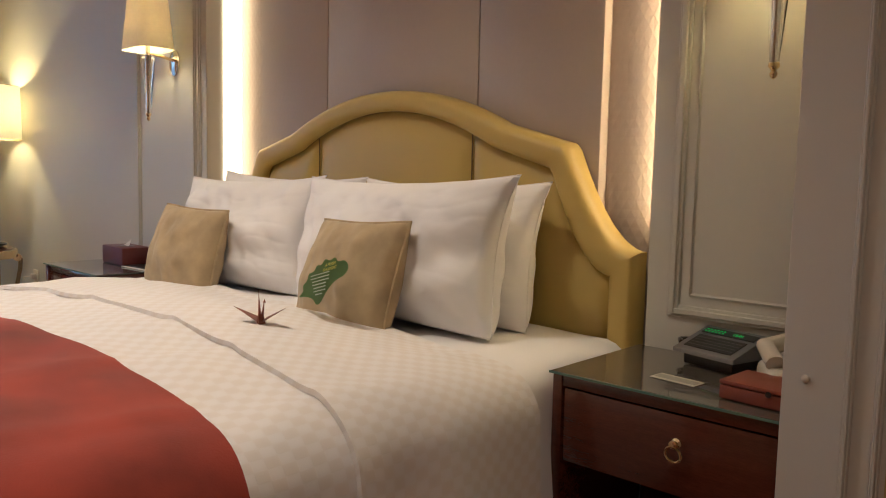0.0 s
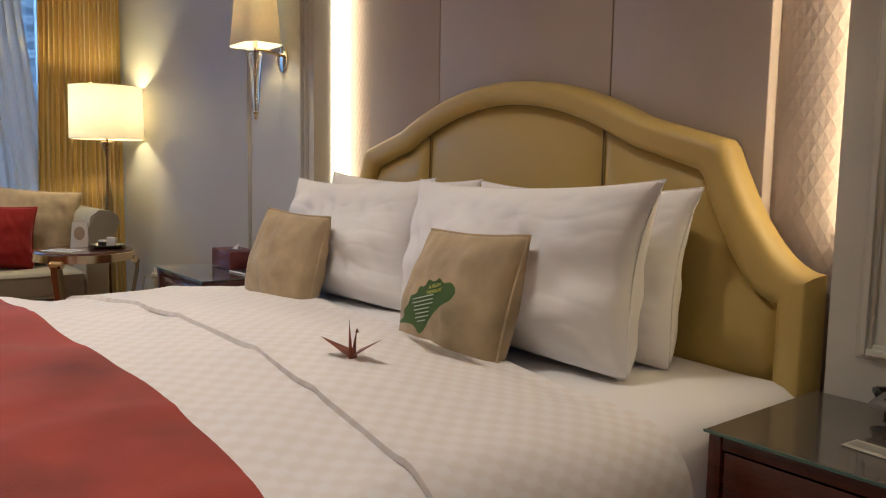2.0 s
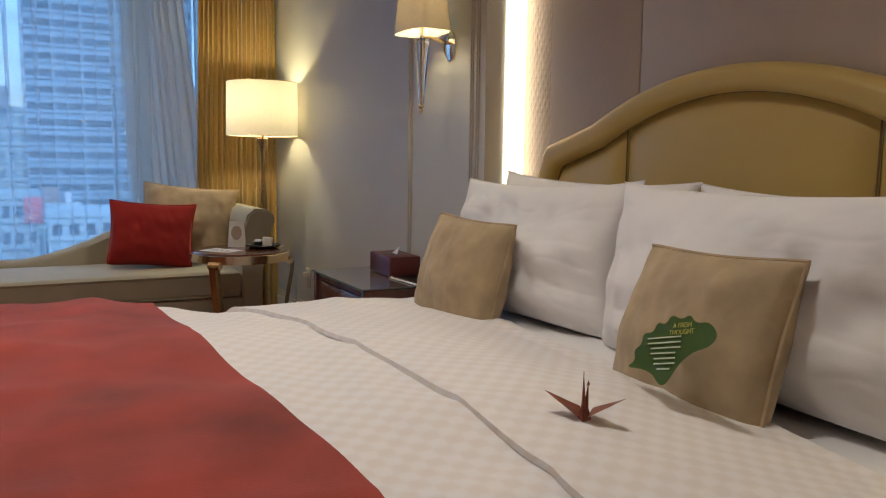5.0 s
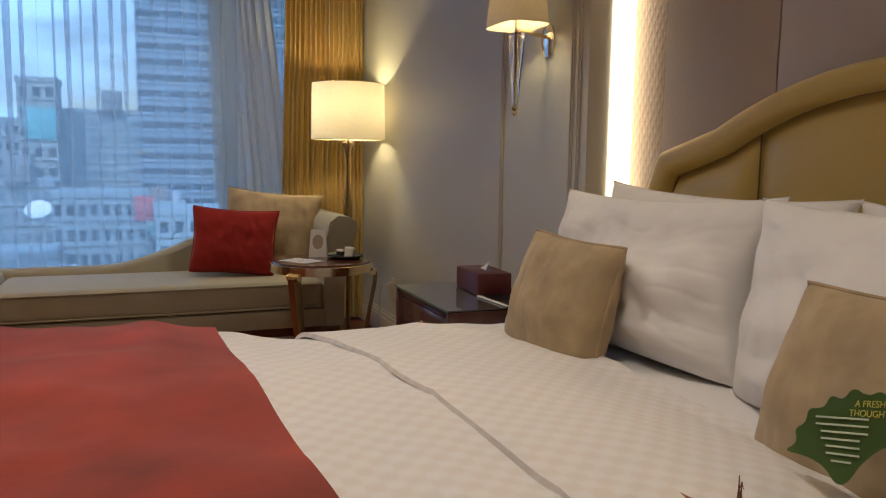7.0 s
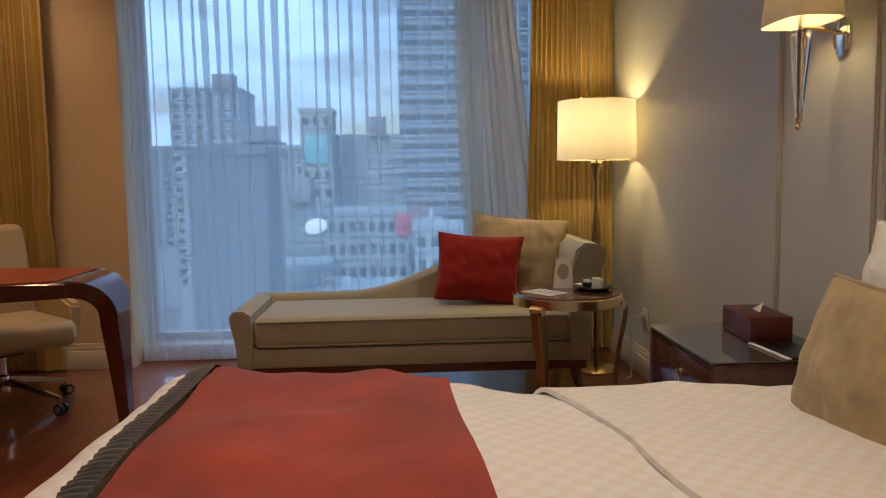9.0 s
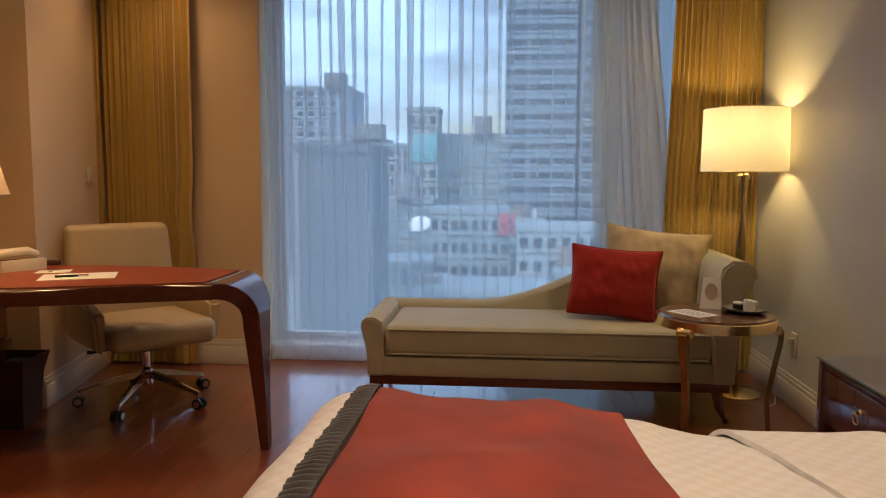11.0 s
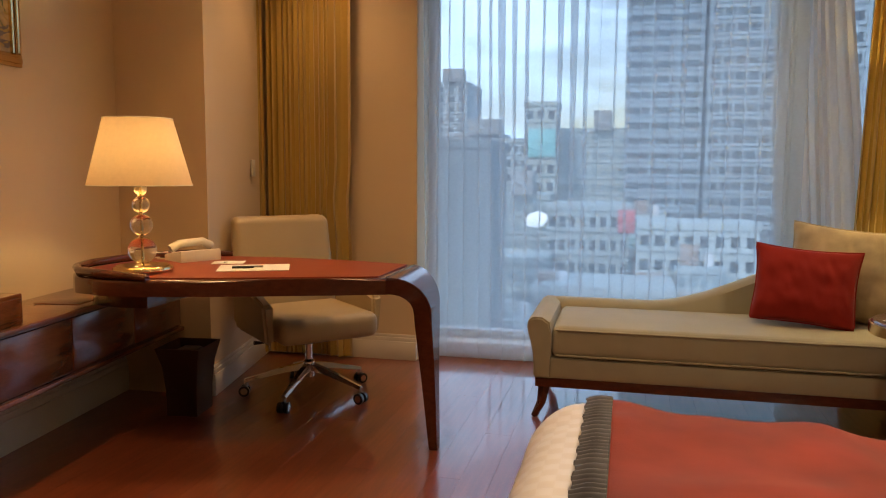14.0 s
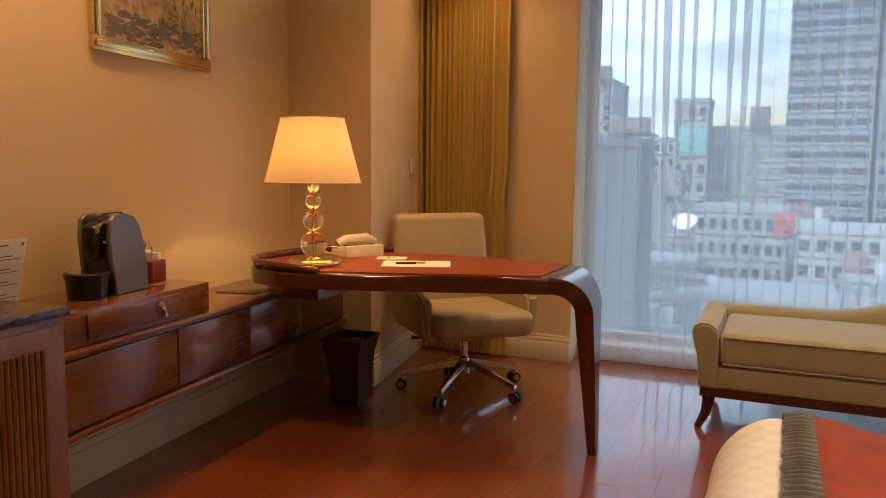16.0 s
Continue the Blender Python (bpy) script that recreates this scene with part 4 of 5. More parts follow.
prof = [(0.03, 0.20), (0.015, 0.34), (-0.012, 0.445), (-0.005, 0.478), (0.02, 0.494), (0.06, 0.494), (0.095, 0.470), (0.105, 0.40), (0.105, 0.20)]
bm = bmesh.new()
ends = [[bm.verts.new((x, y, z)) for y, z in prof] for x in (0.008, -DEP)]
for i in range(len(prof)):
    j = (i + 1) % len(prof)
    bm.faces.new((ends[0][i], ends[0][j], ends[1][j], ends[1][i]))
bm.faces.new(ends[0])
bm.faces.new(ends[1])
bmesh.ops.bevel(bm, geom=[e for e in bm.edges if abs(e.verts[0].co.x - e.verts[1].co.x) < 1e-4], offset=0.010, segments=2, affect="EDGES")
part("foot_arm", bm, SAGE, CH)
prof = [(L - 0.13, 0.20), (L - 0.13, 0.55), (L - 0.115, 0.68), (L - 0.095, 0.765), (L - 0.05, 0.80), (L + 0.015, 0.795), (L + 0.055, 0.765), (L + 0.065, 0.725), (L + 0.04, 0.68), (L + 0.005, 0.60), (L - 0.012, 0.45), (L - 0.02, 0.20)]
bm = bmesh.new()
ends = [[bm.verts.new((x, y, z)) for y, z in prof] for x in (0.008, -DEP)]
for i in range(len(prof)):
    j = (i + 1) % len(prof)
    bm.faces.new((ends[0][i], ends[0][j], ends[1][j], ends[1][i]))
bm.faces.new(ends[0])
bm.faces.new(ends[1])
bmesh.ops.bevel(bm, geom=[e for e in bm.edges if abs(e.verts[0].co.x - e.verts[1].co.x) < 1e-4], offset=0.012, segments=2, affect="EDGES")
part("head_arm", bm, SAGE, CH)


def back_top(y):
    q = max(0.0, min(1.0, (y - 0.55) / 1.05))
    return 0.488 + 0.305 * (q * q * (3 - 2 * q))


bm = bmesh.new()
loops = []
for k in range(41):
    y = 0.02 + (L - 0.05) * k / 40
    zt = back_top(y)
    loops.append([bm.verts.new(p) for p in ((-DEP - 0.03, y, 0.20), (-DEP - 0.03, y, zt - 0.03), (-DEP - 0.02, y, zt - 0.006), (-DEP + 0.01, y, zt + 0.004), (-DEP + 0.055, y, zt - 0.006), (-DEP + 0.075, y, zt - 0.03), (-DEP + 0.085, y, 0.20))])
for a, b in zip(loops, loops[1:]):
    for i in range(7):
        j = (i + 1) % 7
        bm.faces.new((a[i], a[j], b[j], b[i]))
bm.faces.new(loops[0])
bm.faces.new(loops[-1])
part("back", bm, SAGE, CH)
for x, sx in ((-0.045, 1), (-DEP + 0.04, -1)):
    for y, s in ((0.07, -1), (L - 0.09, 1)):
        part("leg", tube([(x, y, 0.20), (x, y, 0.15), (x + 0.005 * sx, y + s * 0.012, 0.07), (x + 0.012 * sx, y + s * 0.045, 0.0)], [0.030, 0.028, 0.021, 0.015], 4), MAHOGANY, CH)


def loose_cushion(name, m, w, h, d, mat, label, seed):
    c = thing(name, m, label, "cushion")
    part("cover", cushion(w, h, d, 0.085, seed, 0.007, 44, False, 0.0), mat, c)
    part("piping", cushion_piping(w, h, 0.085, 0.0045, 0.0), mat, c)
    return c


loose_cushion("beige_cushion", pose(-5.12, 1.42, 0.462, -20, 5, 72), 0.56, 0.48, 0.20, BEIGE_VELVET, "large beige velvet cushion leaning on the chaise head", 21)
loose_cushion("red_cushion", pose(-4.97, 1.215, 0.462, -18, 4, 80), 0.47, 0.38, 0.15, CRIMSON, "crimson square cushion on the chaise", 25)

TB = thing("side_table", pose(-4.32, 1.575, 0), "round dark wood side table with brass band and curved legs", "side table")
part("tabletop", lathe([(0, 0.59), (0.236, 0.59), (0.240, 0.612), (0.234, 0.618), (0, 0.618)], 48), MAHOGANY, TB)
part("brass_band", lathe([(0.238, 0.568), (0.247, 0.568), (0.249, 0.608), (0.241, 0.610), (0.238, 0.568)], 48), BRASS, TB)
for k in range(3):
    a = radians(197 + 120 * k)
    c, s = math.cos(a), math.sin(a)
    pts = [(r * c, r * s, z) for r, z in ((0.245, 0.575), (0.262, 0.555), (0.258, 0.50), (0.235, 0.38), (0.215, 0.25), (0.225, 0.12), (0.262, 0.0))]
    bm = bmesh.new()
    tw = (-s, c)
    rings = []
    for i, (x, y, z) in enumerate(pts):
        w, d = 0.019 - 0.0012 * i, 0.009
        rings.append([bm.verts.new((x + tw[0] * w * p + c * d * q, y + tw[1] * w * p + s * d * q, z)) for p, q in ((-1, -1), (1, -1), (1, 1), (-1, 1))])
    for a_, b_ in zip(rings, rings[1:]):
        for i in range(4):
            j = (i + 1) % 4
            bm.faces.new((a_[i], a_[j], b_[j], b_[i]))
    bm.faces.new(rings[0])
    bm.faces.new(rings[-1])
    part("leg", bm, LAMP_METAL, TB, "curved brass leg")
    part("scroll", tube([(0.245 * c - 0.03 * s, 0.245 * s + 0.03 * c, 0.562), (0.245 * c + 0.03 * s, 0.245 * s - 0.03 * c, 0.562)], 0.020, 14), BRASS, TB)
menu = thing("menu_card", pose(-4.29, 1.47, 0.6185, 0, 0, 35), "white printed menu sheet on the side table", "menu")
part("sheet", box(-0.09, 0.09, -0.06, 0.06, 0, 0.0015), PAPER, menu)
part("print", bars(bmesh.new(), [(-0.07, 0.07, 0.03 - 0.02 * k, 0.033 - 0.02 * k) for k in range(4)]), INK, menu).matrix_local = pose(0, 0, 0.0018, -90)
bag = thing("standing_card", pose(-4.44, 1.585, 0.6185, 0, 0, 70), "upright white folded card with a printed oval", "card")
bm = bmesh.new()
for s in (1, -1):
    flap(bm, (-0.045, s * 0.03, 0), (0.045, s * 0.03, 0), (0.036, s * 0.002, 0.135), (-0.036, s * 0.002, 0.135))
part("folded_card", thicken(bm, 0.0012), PAPER, bag)
part("printed_oval", lathe([(0.018, 0), (0.027, 0), (0.027, 0.0008), (0.018, 0.0008), (0.018, 0)], 28, sy=1.35), material("tan_print", (0.42, 0.33, 0.25), 0.7), bag).matrix_local = pose(0, -0.0175, 0.075, 78)
dish = thing("tray", pose(-4.35, 1.70, 0.6185, 0, 0, 20), "small dark tray of packets and cups on the side table", "tray")
part("plate", lathe([(0, 0), (0.06, 0), (0.085, 0.014), (0.083, 0.018), (0.058, 0.006), (0, 0.006)], 28, sx=1.2), BLACK, dish)
for x, y, w, h, mt, rz in ((-0.035, 0, 0.022, 0.03, BLACK, 10), (0.01, 0.015, 0.024, 0.045, PAPER, -12), (0.05, -0.01, 0.022, 0.05, PAPER, 35)):
    part("packet", box(-w, w, -0.016, 0.016, 0.0, h, 0.003), mt, dish).matrix_local = pose(x, y, 0.0075, -4, 8 if x > 0.03 else 0, rz)
    part("packet_top", box(-w, w, -0.0165, 0.0165, h * 0.62, h + 0.001, 0.003), PAPER, dish).matrix_local = pose(x, y, 0.0075, -4, 8 if x > 0.03 else 0, rz)

plug = thing("wall_outlet", pose(-5.05, WALL_Y, 0.33), "cream wall socket with a plugged cable", "outlet")
part("plate", box(-0.04, 0.04, -0.010, 0, -0.06, 0.06, 0.003), IVORY, plug)
part("plug", box(-0.015, 0.015, -0.038, -0.010, 0.005, 0.035, 0.004), IVORY, plug)
part("cable", tube([(0, -0.036, 0.02), (-0.06, -0.06, 0.01), (-0.10, -0.06, -0.05), (-0.11, -0.05, -0.20), (-0.08, -0.06, -0.31), (-0.02, -0.08, -0.326), (0.02, -0.12, -0.326)], 0.004, 8), IVORY, plug)

# ---- desk ----
DK = thing("writing_desk", pose(0, 0, 0), "curved mahogany writing desk with red leather top and waterfall leg", "desk")
edge = [(-4.02, -0.52), (-3.945, -0.72), (-3.86, -0.95), (-3.775, -1.20), (-3.715, -1.42), (-3.70, -1.60), (-3.735, -1.74), (-3.83, -1.83), (-3.97, -1.875), (-4.16, -1.86), (-4.34, -1.80), (-4.47, -1.68),
        (-4.55, -1.50), (-4.575, -1.25), (-4.565, -1.00), (-4.53, -0.75), (-4.47, -0.52)]


def shrink(points, d):
    cx, cy = sum(p[0] for p in points) / len(points), sum(p[1] for p in points) / len(points)
    return [(cx + (x - cx) * (1 - d / 0.42), cy + (y - cy) * (1 - d / 0.68)) for x, y in points]


part("apron", outline(edge, 0.685, 0.752, 0.014, segments=3), MAHOGANY, DK)
part("leather_top", outline([(x, min(y, -0.535)) for x, y in shrink(edge, 0.035)], 0.7525, 0.757), RED_LEATHER, DK, "red leather writing surface")
left = [p for p in edge if p[1] < -1.38]
part("raised_rim", tube([(x + (0.01 if x < -4.1 else -0.012), y + 0.012, 0.755 + 0.018 * min(1, max(0, (-1.40 - y) / 0.25))) for x, y in left], 0.018, 10), MAHOGANY, DK, "raised dark wood rim")
bm = bmesh.new()
rings = []
for k in range(25):
    q = k / 24
    if q < 0.45:
        a = q / 0.45 * math.pi / 2
        y, z = -0.525 + 0.155 * math.sin(a), 0.595 + 0.157 * math.cos(a)
        ny, nz = math.sin(a), math.cos(a)
    else:
        d = (q - 0.45) / 0.55
        y, z, ny, nz = -0.370 + 0.022 * d, 0.595 * (1 - d), 1, 0
    w = 0.205 * (1 - q) ** 2.3 + 0.028
    th = 0.067 + 0.01 * math.sin(q * 3.14) - 0.032 * max(0, q - 0.45) / 0.55
    xc = -4.245 + 0.055 * q
    rings.append([bm.verts.new((xc + sx * w, y - (th * ny if inner else 0), z - (th * nz if inner else 0))) for sx, inner in ((-1, 0), (1, 0), (1, 1), (-1, 1))])
for a, b in zip(rings, rings[1:]):
    for i in range(4):
        j = (i + 1) % 4
        bm.faces.new((a[i], a[j], b[j], b[i]))
bm.faces.new(rings[0])
bm.faces.new(rings[-1])
bmesh.ops.bevel(bm, geom=[e for e in bm.edges if e.verts[0].co.y != e.verts[1].co.y and abs(e.verts[0].co.x - e.verts[1].co.x) < 0.04], offset=0.008, segments=2, affect="EDGES")
part("waterfall_leg", bm, MAHOGANY, DK, "tapering waterfall leg")
part("joint_line", box(-4.462, -4.03, -0.5325, -0.5295, 0.7530, 0.7575), BRASS, DK, "thin pale inlay line")
part("foot_cap", lathe([(0.0, 0.0), (0.018, 0.0), (0.020, 0.018), (0.0, 0.018)], 14, at=(-4.19, -0.372, 0.0)), BRASS, DK)
part("pedestal", outline(shrink([p if p[1] < -1.45 else (p[0], -1.45) for p in edge], 0.10), 0.62, 0.684), MAHOGANY, DK)

for nm, x, y, w, h, rz, lab in (("writing_pad", -4.13, -1.16, 0.105, 0.15, 24, "white writing paper on the desk"), ("folded_note", -4.27, -1.36, 0.055, 0.07, 20, "small printed note on the desk")):
    p = thing(nm, pose(x, y, 0.7575, 0, 0, rz), lab, "paper")
    part("sheet", box(-w, w, -h, h, 0, 0.002), PAPER, p)
    part("printed_mark", box(-w * 0.3, w * 0.3, -h * 0.3, -h * 0.1, 0.0021, 0.0026), INK, p)
pen = thing("pen", pose(-4.10, -1.18, 0.7645, 0, 0, 30), "black and silver pen lying on the paper", "pen")
part("barrel", tube([(0, -0.06, 0), (0, 0.03, 0)], 0.005, 10), BLACK, pen)
part("cap", tube([(0, 0.03, 0), (0, 0.07, 0)], 0.0052, 10), CHROME, pen)
dp = thing("desk_telephone", pose(-4.33, -1.58, 0.757, 0, 0, 60), "cream desk telephone with handset", "telephone")
bm = outline([(-0.08, -0.1), (0.08, -0.1), (0.08, 0.1), (-0.08, 0.1)], 0, 0.03, 0.008)
for v in bm.verts:
    if v.co.z > 0.01:
        v.co.z += (v.co.x + 0.08) * 0.15
part("body", bm, IVORY, dp)
part("handset", tube([(-0.02, -0.1, 0.055), (-0.015, -0.06, 0.078), (0, 0.05, 0.085), (-0.02, 0.1, 0.06)], [0.022, 0.019, 0.019, 0.022], 12), IVORY, dp)
part("cord", tube([(-0.05, -0.1, 0.01), (-0.09, -0.13, 0.008), (-0.13, -0.10, 0.008), (-0.15, -0.16, 0.008)], 0.004, 6), IVORY, dp)

# ---- office chair ----
OC = thing("desk_chair", pose(-4.80, -1.205, 0, 0, 0, 46), "cream leather swivel armchair on a chrome five-star base", "office chair")
for k in range(5):
    a = radians(-46 + 2 + 72 * k)
    c, s = math.cos(a), math.sin(a)
    bm = bmesh.new()
    rings = []
    for r, z, w, h in ((0.02, 0.155, 0.024, 0.034), (0.12, 0.138, 0.020, 0.028), (0.335, 0.082, 0.013, 0.016)):
        rings.append([bm.verts.new((r * c - s * w * p, r * s + c * w * p, z + h * q)) for p, q in ((-1, -0.5), (1, -0.5), (0.6, 0.5), (-0.6, 0.5))])
    for a_, b_ in zip(rings, rings[1:]):
        for i in range(4):
            j = (i + 1) % 4
            bm.faces.new((a_[i], a_[j], b_[j], b_[i]))
    bm.faces.new(rings[0])
    bm.faces.new(rings[-1])
    part("base_arm", bm, CHROME, OC, "chrome base arm")
    cas = part("caster", tube([(0.325 * c, 0.325 * s, 0.09), (0.325 * c, 0.325 * s, 0.045)], 0.009, 10), CHROME, OC, "chrome caster")
    for d in (-1, 1):
        part("wheel", tube([(0.335 * c - s * d * 0.008, 0.335 * s + c * d * 0.008, 0.028), (0.335 * c - s * d * 0.026, 0.335 * s + c * d * 0.026, 0.028)], 0.028, 18), BLACK, cas, "black caster wheel")
        part("hub_cap", tube([(0.335 * c - s * d * 0.026, 0.335 * s + c * d * 0.026, 0.028), (0.335 * c - s * d * 0.028, 0.335 * s + c * d * 0.028, 0.028)], 0.018, 14), CHROME, cas)
part("gas_column", lathe([(0.0, 0.10), (0.03, 0.10), (0.03, 0.18), (0.02, 0.19), (0.02, 0.30), (0.0, 0.30)], 18), CHROME, OC)
part("mechanism", box(-0.12, 0.10, -0.08, 0.08, 0.29, 0.335, 0.01), BLACK, OC)
part("lever", tube([(-0.02, -0.08, 0.31), (-0.04, -0.24, 0.295), (-0.04, -0.28, 0.30)], [0.006, 0.006, 0.012], 8), BLACK, OC)
bm = box(-0.24, 0.31, -0.262, 0.262, 0.336, 0.465, 0.045, segments=4)
part("seat", bm, CREAM_LEATHER, OC)


for s in (-1, 1):
    bm = bmesh.new()
    rings = []
    for x, zt in ((0.22, 0.53), (0.10, 0.56), (-0.10, 0.60), (-0.26, 0.64)):
        y0, y1 = s * 0.264, s * 0.325
        rings.append([bm.verts.new(p) for p in ((x, y0, 0.335), (x, y0, zt), (x, y1, zt), (x, y1 - s * 0.02, 0.335))])
    for a_, b_ in zip(rings, rings[1:]):
        for i in range(4):
            j = (i + 1) % 4
            bm.faces.new((a_[i], a_[j], b_[j], b_[i]))
    bm.faces.new(rings[0])
    bm.faces.new(rings[-1])
    bmesh.ops.bevel(bm, geom=bm.edges[:], offset=0.016, segments=3, affect="EDGES")
    part("armrest", bm, CREAM_LEATHER, OC)
bm = box(-0.36, -0.25, -0.285, 0.285, 0.345, 0.925, 0.04, segments=4)
for v in bm.verts:
    q = (v.co.z - 0.345) / 0.58
    v.co.x -= 0.09 * q
    v.co.y *= 1.04 - 0.08 * q
    v.co.x -= 0.05 * (1 - (v.co.y / 0.29) ** 2) * 0.5
part("backrest", bm, CREAM_LEATHER, OC)

BN = thing("waste_bin", pose(-4.39, -1.655, 0, 0, 0, DESK_TURN), "dark brown flared leather waste bin", "waste bin")
bm = bmesh.new()
rings = []
for z, w in ((0.0, 0.088), (0.12, 0.090), (0.24, 0.102), (0.335, 0.128), (0.335, 0.122), (0.20, 0.094), (0.02, 0.08)):
    rings.append([bm.verts.new((w * p, w * 0.85 * q, z)) for p, q in ((-1, -1), (1, -1), (1, 1), (-1, 1))])
for a_, b_ in zip(rings, rings[1:]):
    for i in range(4):
        j = (i + 1) % 4
        bm.faces.new((a_[i], a_[j], b_[j], b_[i]))
bm.faces.new(rings[0])
bm.faces.new(rings[-1])
part("body", bm, material("dark_brown_leather", (0.05, 0.022, 0.015), 0.4, bump=0.15), BN)
part("liner", box(-0.06, 0.06, -0.05, 0.05, 0.29, 0.315, 0.01), BLACK, BN, "black bin liner")

# ---- console along the desk wall: x along the wall, y off it ----
CO = thing("wall_console", AT_DESK, "long wall-hung walnut console with flush drawers", "console")
part("body", box(0.02, 2.125, 0.003, 0.335, 0.365, 0.598, 0.003), WALNUT, CO)
part("top", box(0.02, 2.125, 0.003, 0.362, 0.600, 0.620, 0.005), WALNUT, CO)
part("bottom_lip", box(0.02, 2.125, 0.003, 0.358, 0.345, 0.3635, 0.003), WALNUT, CO)
for x0, x1 in ((1.465, 2.04), (0.985, 1.458), (0.515, 0.978), (0.06, 0.508)):
    part("drawer", box(x0, x1, 0.3355, 0.350, 0.378, 0.590, 0.003), WALNUT, CO, "flush drawer front")
part("table_flap", box(0.62, 0.86, 0.10, 0.30, 0.6205, 0.623, 0.001), WALNUT, CO, "inset cable flap")
DB = thing("drawer_box", AT_DESK @ pose(1.245, 0.0, 0.621), "low walnut drawer box on the console", "drawer box")
part("body", box(0.0, 0.88, 0.003, 0.335, 0, 0.112, 0.004), WALNUT, DB)
dr = part("drawer", box(0.025, 0.64, 0.3355, 0.345, 0.018, 0.098, 0.003), WALNUT, DB)
part("bow_handle", tube([(0.31, 0.347, 0.078), (0.305, 0.362, 0.066), (0.30, 0.365, 0.050), (0.285, 0.355, 0.038)], [0.010, 0.008, 0.006, 0.011], 8), CHROME, dr, "silver leaf-shaped pull")

CM = thing("coffee_machine", AT_DESK @ pose(1.60, 0.17, 0.7345, 0, 0, 4) @ Matrix.Diagonal((1.10, 1.15, 0.98, 1)), "black and grey capsule coffee machine on the drawer box", "coffee machine")
prof = [(-0.03, 0.0), (0.125, 0.0), (0.120, 0.09), (0.108, 0.17), (0.086, 0.235), (0.062, 0.268), (0.03, 0.278), (-0.03, 0.278), (-0.052, 0.262), (-0.058, 0.20), (-0.050, 0.10)]
for nm, y0, y1, mt, grow in (("core", -0.042, 0.042, BLACK, 1.0), ("side_panel", -0.058, -0.0425, STEEL, 1.02), ("side_panel", 0.0425, 0.058, STEEL, 1.02)):
    bm = bmesh.new()
    f = bm.faces.new([bm.verts.new((-x * grow, y0, z * grow)) for x, z in prof])
    r = bmesh.ops.extrude_face_region(bm, geom=[f])
    for v in r["geom"]:
        if isinstance(v, bmesh.types.BMVert):
            v.co.y = y1
    bmesh.ops.bevel(bm, geom=bm.edges[:], offset=0.003, segments=1, affect="EDGES")
    part(nm, bm, mt, CM)
part("brew_head", tube([(0.03, 0, 0.235), (0.062, 0, 0.225), (0.068, 0, 0.18), (0.055, 0, 0.13)], [0.034, 0.034, 0.030, 0.022], 16), BLACK, CM)
part("lever", tube([(0.03, 0, 0.285), (-0.06, 0, 0.288), (-0.10, 0, 0.268), (-0.122, 0, 0.22)], 0.011, 10, flat=0.5), CHROME, CM, "chrome lever")
part("cup_ring", tube([(0.07 + 0.03 * math.cos(a), 0.045, 0.225 + 0.034 * math.sin(a)) for a in [k * math.pi / 10 for k in range(16)]], 0.005, 8), CHROME, CM)
part("drip_tray", lathe([(0, 0.0), (0.055, 0.0), (0.06, 0.06), (0.066, 0.085), (0.060, 0.09), (0, 0.085)], 24, at=(0.095, 0, 0)), BLACK, CM)
part("drip_grid", lathe([(0, 0), (0.058, 0), (0.058, 0.004), (0, 0.004)], 24, at=(0.095, 0, 0.0855)), CHROME, CM)
SC = thing("sachet_box", AT_DESK @ pose(1.34, 0.14, 0.7345, 0, 0, 6), "small red leather holder with sachets and a bottle", "holder")
part("holder", box(-0.045, 0.045, -0.04, 0.04, 0, 0.085, 0.003), material("red_holder", (0.20, 0.03, 0.015), 0.4), SC)
part("bottle", lathe([(0, 0), (0.016, 0), (0.016, 0.05), (0.008, 0.062), (0.008, 0.075), (0, 0.076)], 16, at=(0.012, 0, 0.0855)), CRYSTAL, SC, "small clear bottle")
part("sachet", box(-0.03, -0.006, -0.03, 0.03, 0.086, 0.112, 0.002), PAPER, SC, "white sachets")
LF = thing("instruction_stand", AT_DESK @ pose(1.97, 0.085, 0.7345, 14, 0, 180), "upright white printed instruction card leaning at the wall", "card")
part("card", box(-0.068, 0.068, 0, 0.003, 0, 0.225, 0.001), PAPER, LF)
rows = []
for k in range(4):
    rows += [(-0.055, -0.043, 0.166 - 0.042 * k, 0.176 - 0.042 * k), (-0.035, 0.055, 0.160 - 0.042 * k, 0.162 - 0.042 * k), (-0.035, 0.02, 0.170 - 0.042 * k, 0.173 - 0.042 * k)]
rows += [(-0.055, 0.0, 0.205, 0.209), (0.048, 0.058, 0.203, 0.213)]
part("print", bars(bmesh.new(), rows), INK, LF, "small dark printed lines")

CB = thing("marble_top_cabinet", AT_DESK @ pose(2.14, 0.0, 0.0), "walnut cabinet with reeded door and dark marble top", "cabinet")
part("body", box(0.0, 0.85, 0.003, 0.50, 0.0, 0.775, 0.003), WALNUT_UP, CB)
part("top", box(-0.012, 0.862, 0.003, 0.515, 0.776, 0.802, 0.004), MARBLE, CB, "polished dark marble slab")
door = part("door", box(0.02, 0.83, 0.5005, 0.508, 0.04, 0.755, 0.003), WALNUT_UP, CB)
for k in range(36):
    x = 0.085 + k * 0.0188
    part("reed", tube([(x, 0.509, 0.10), (x, 0.509, 0.70)], 0.0085, 8), WALNUT_UP, door)

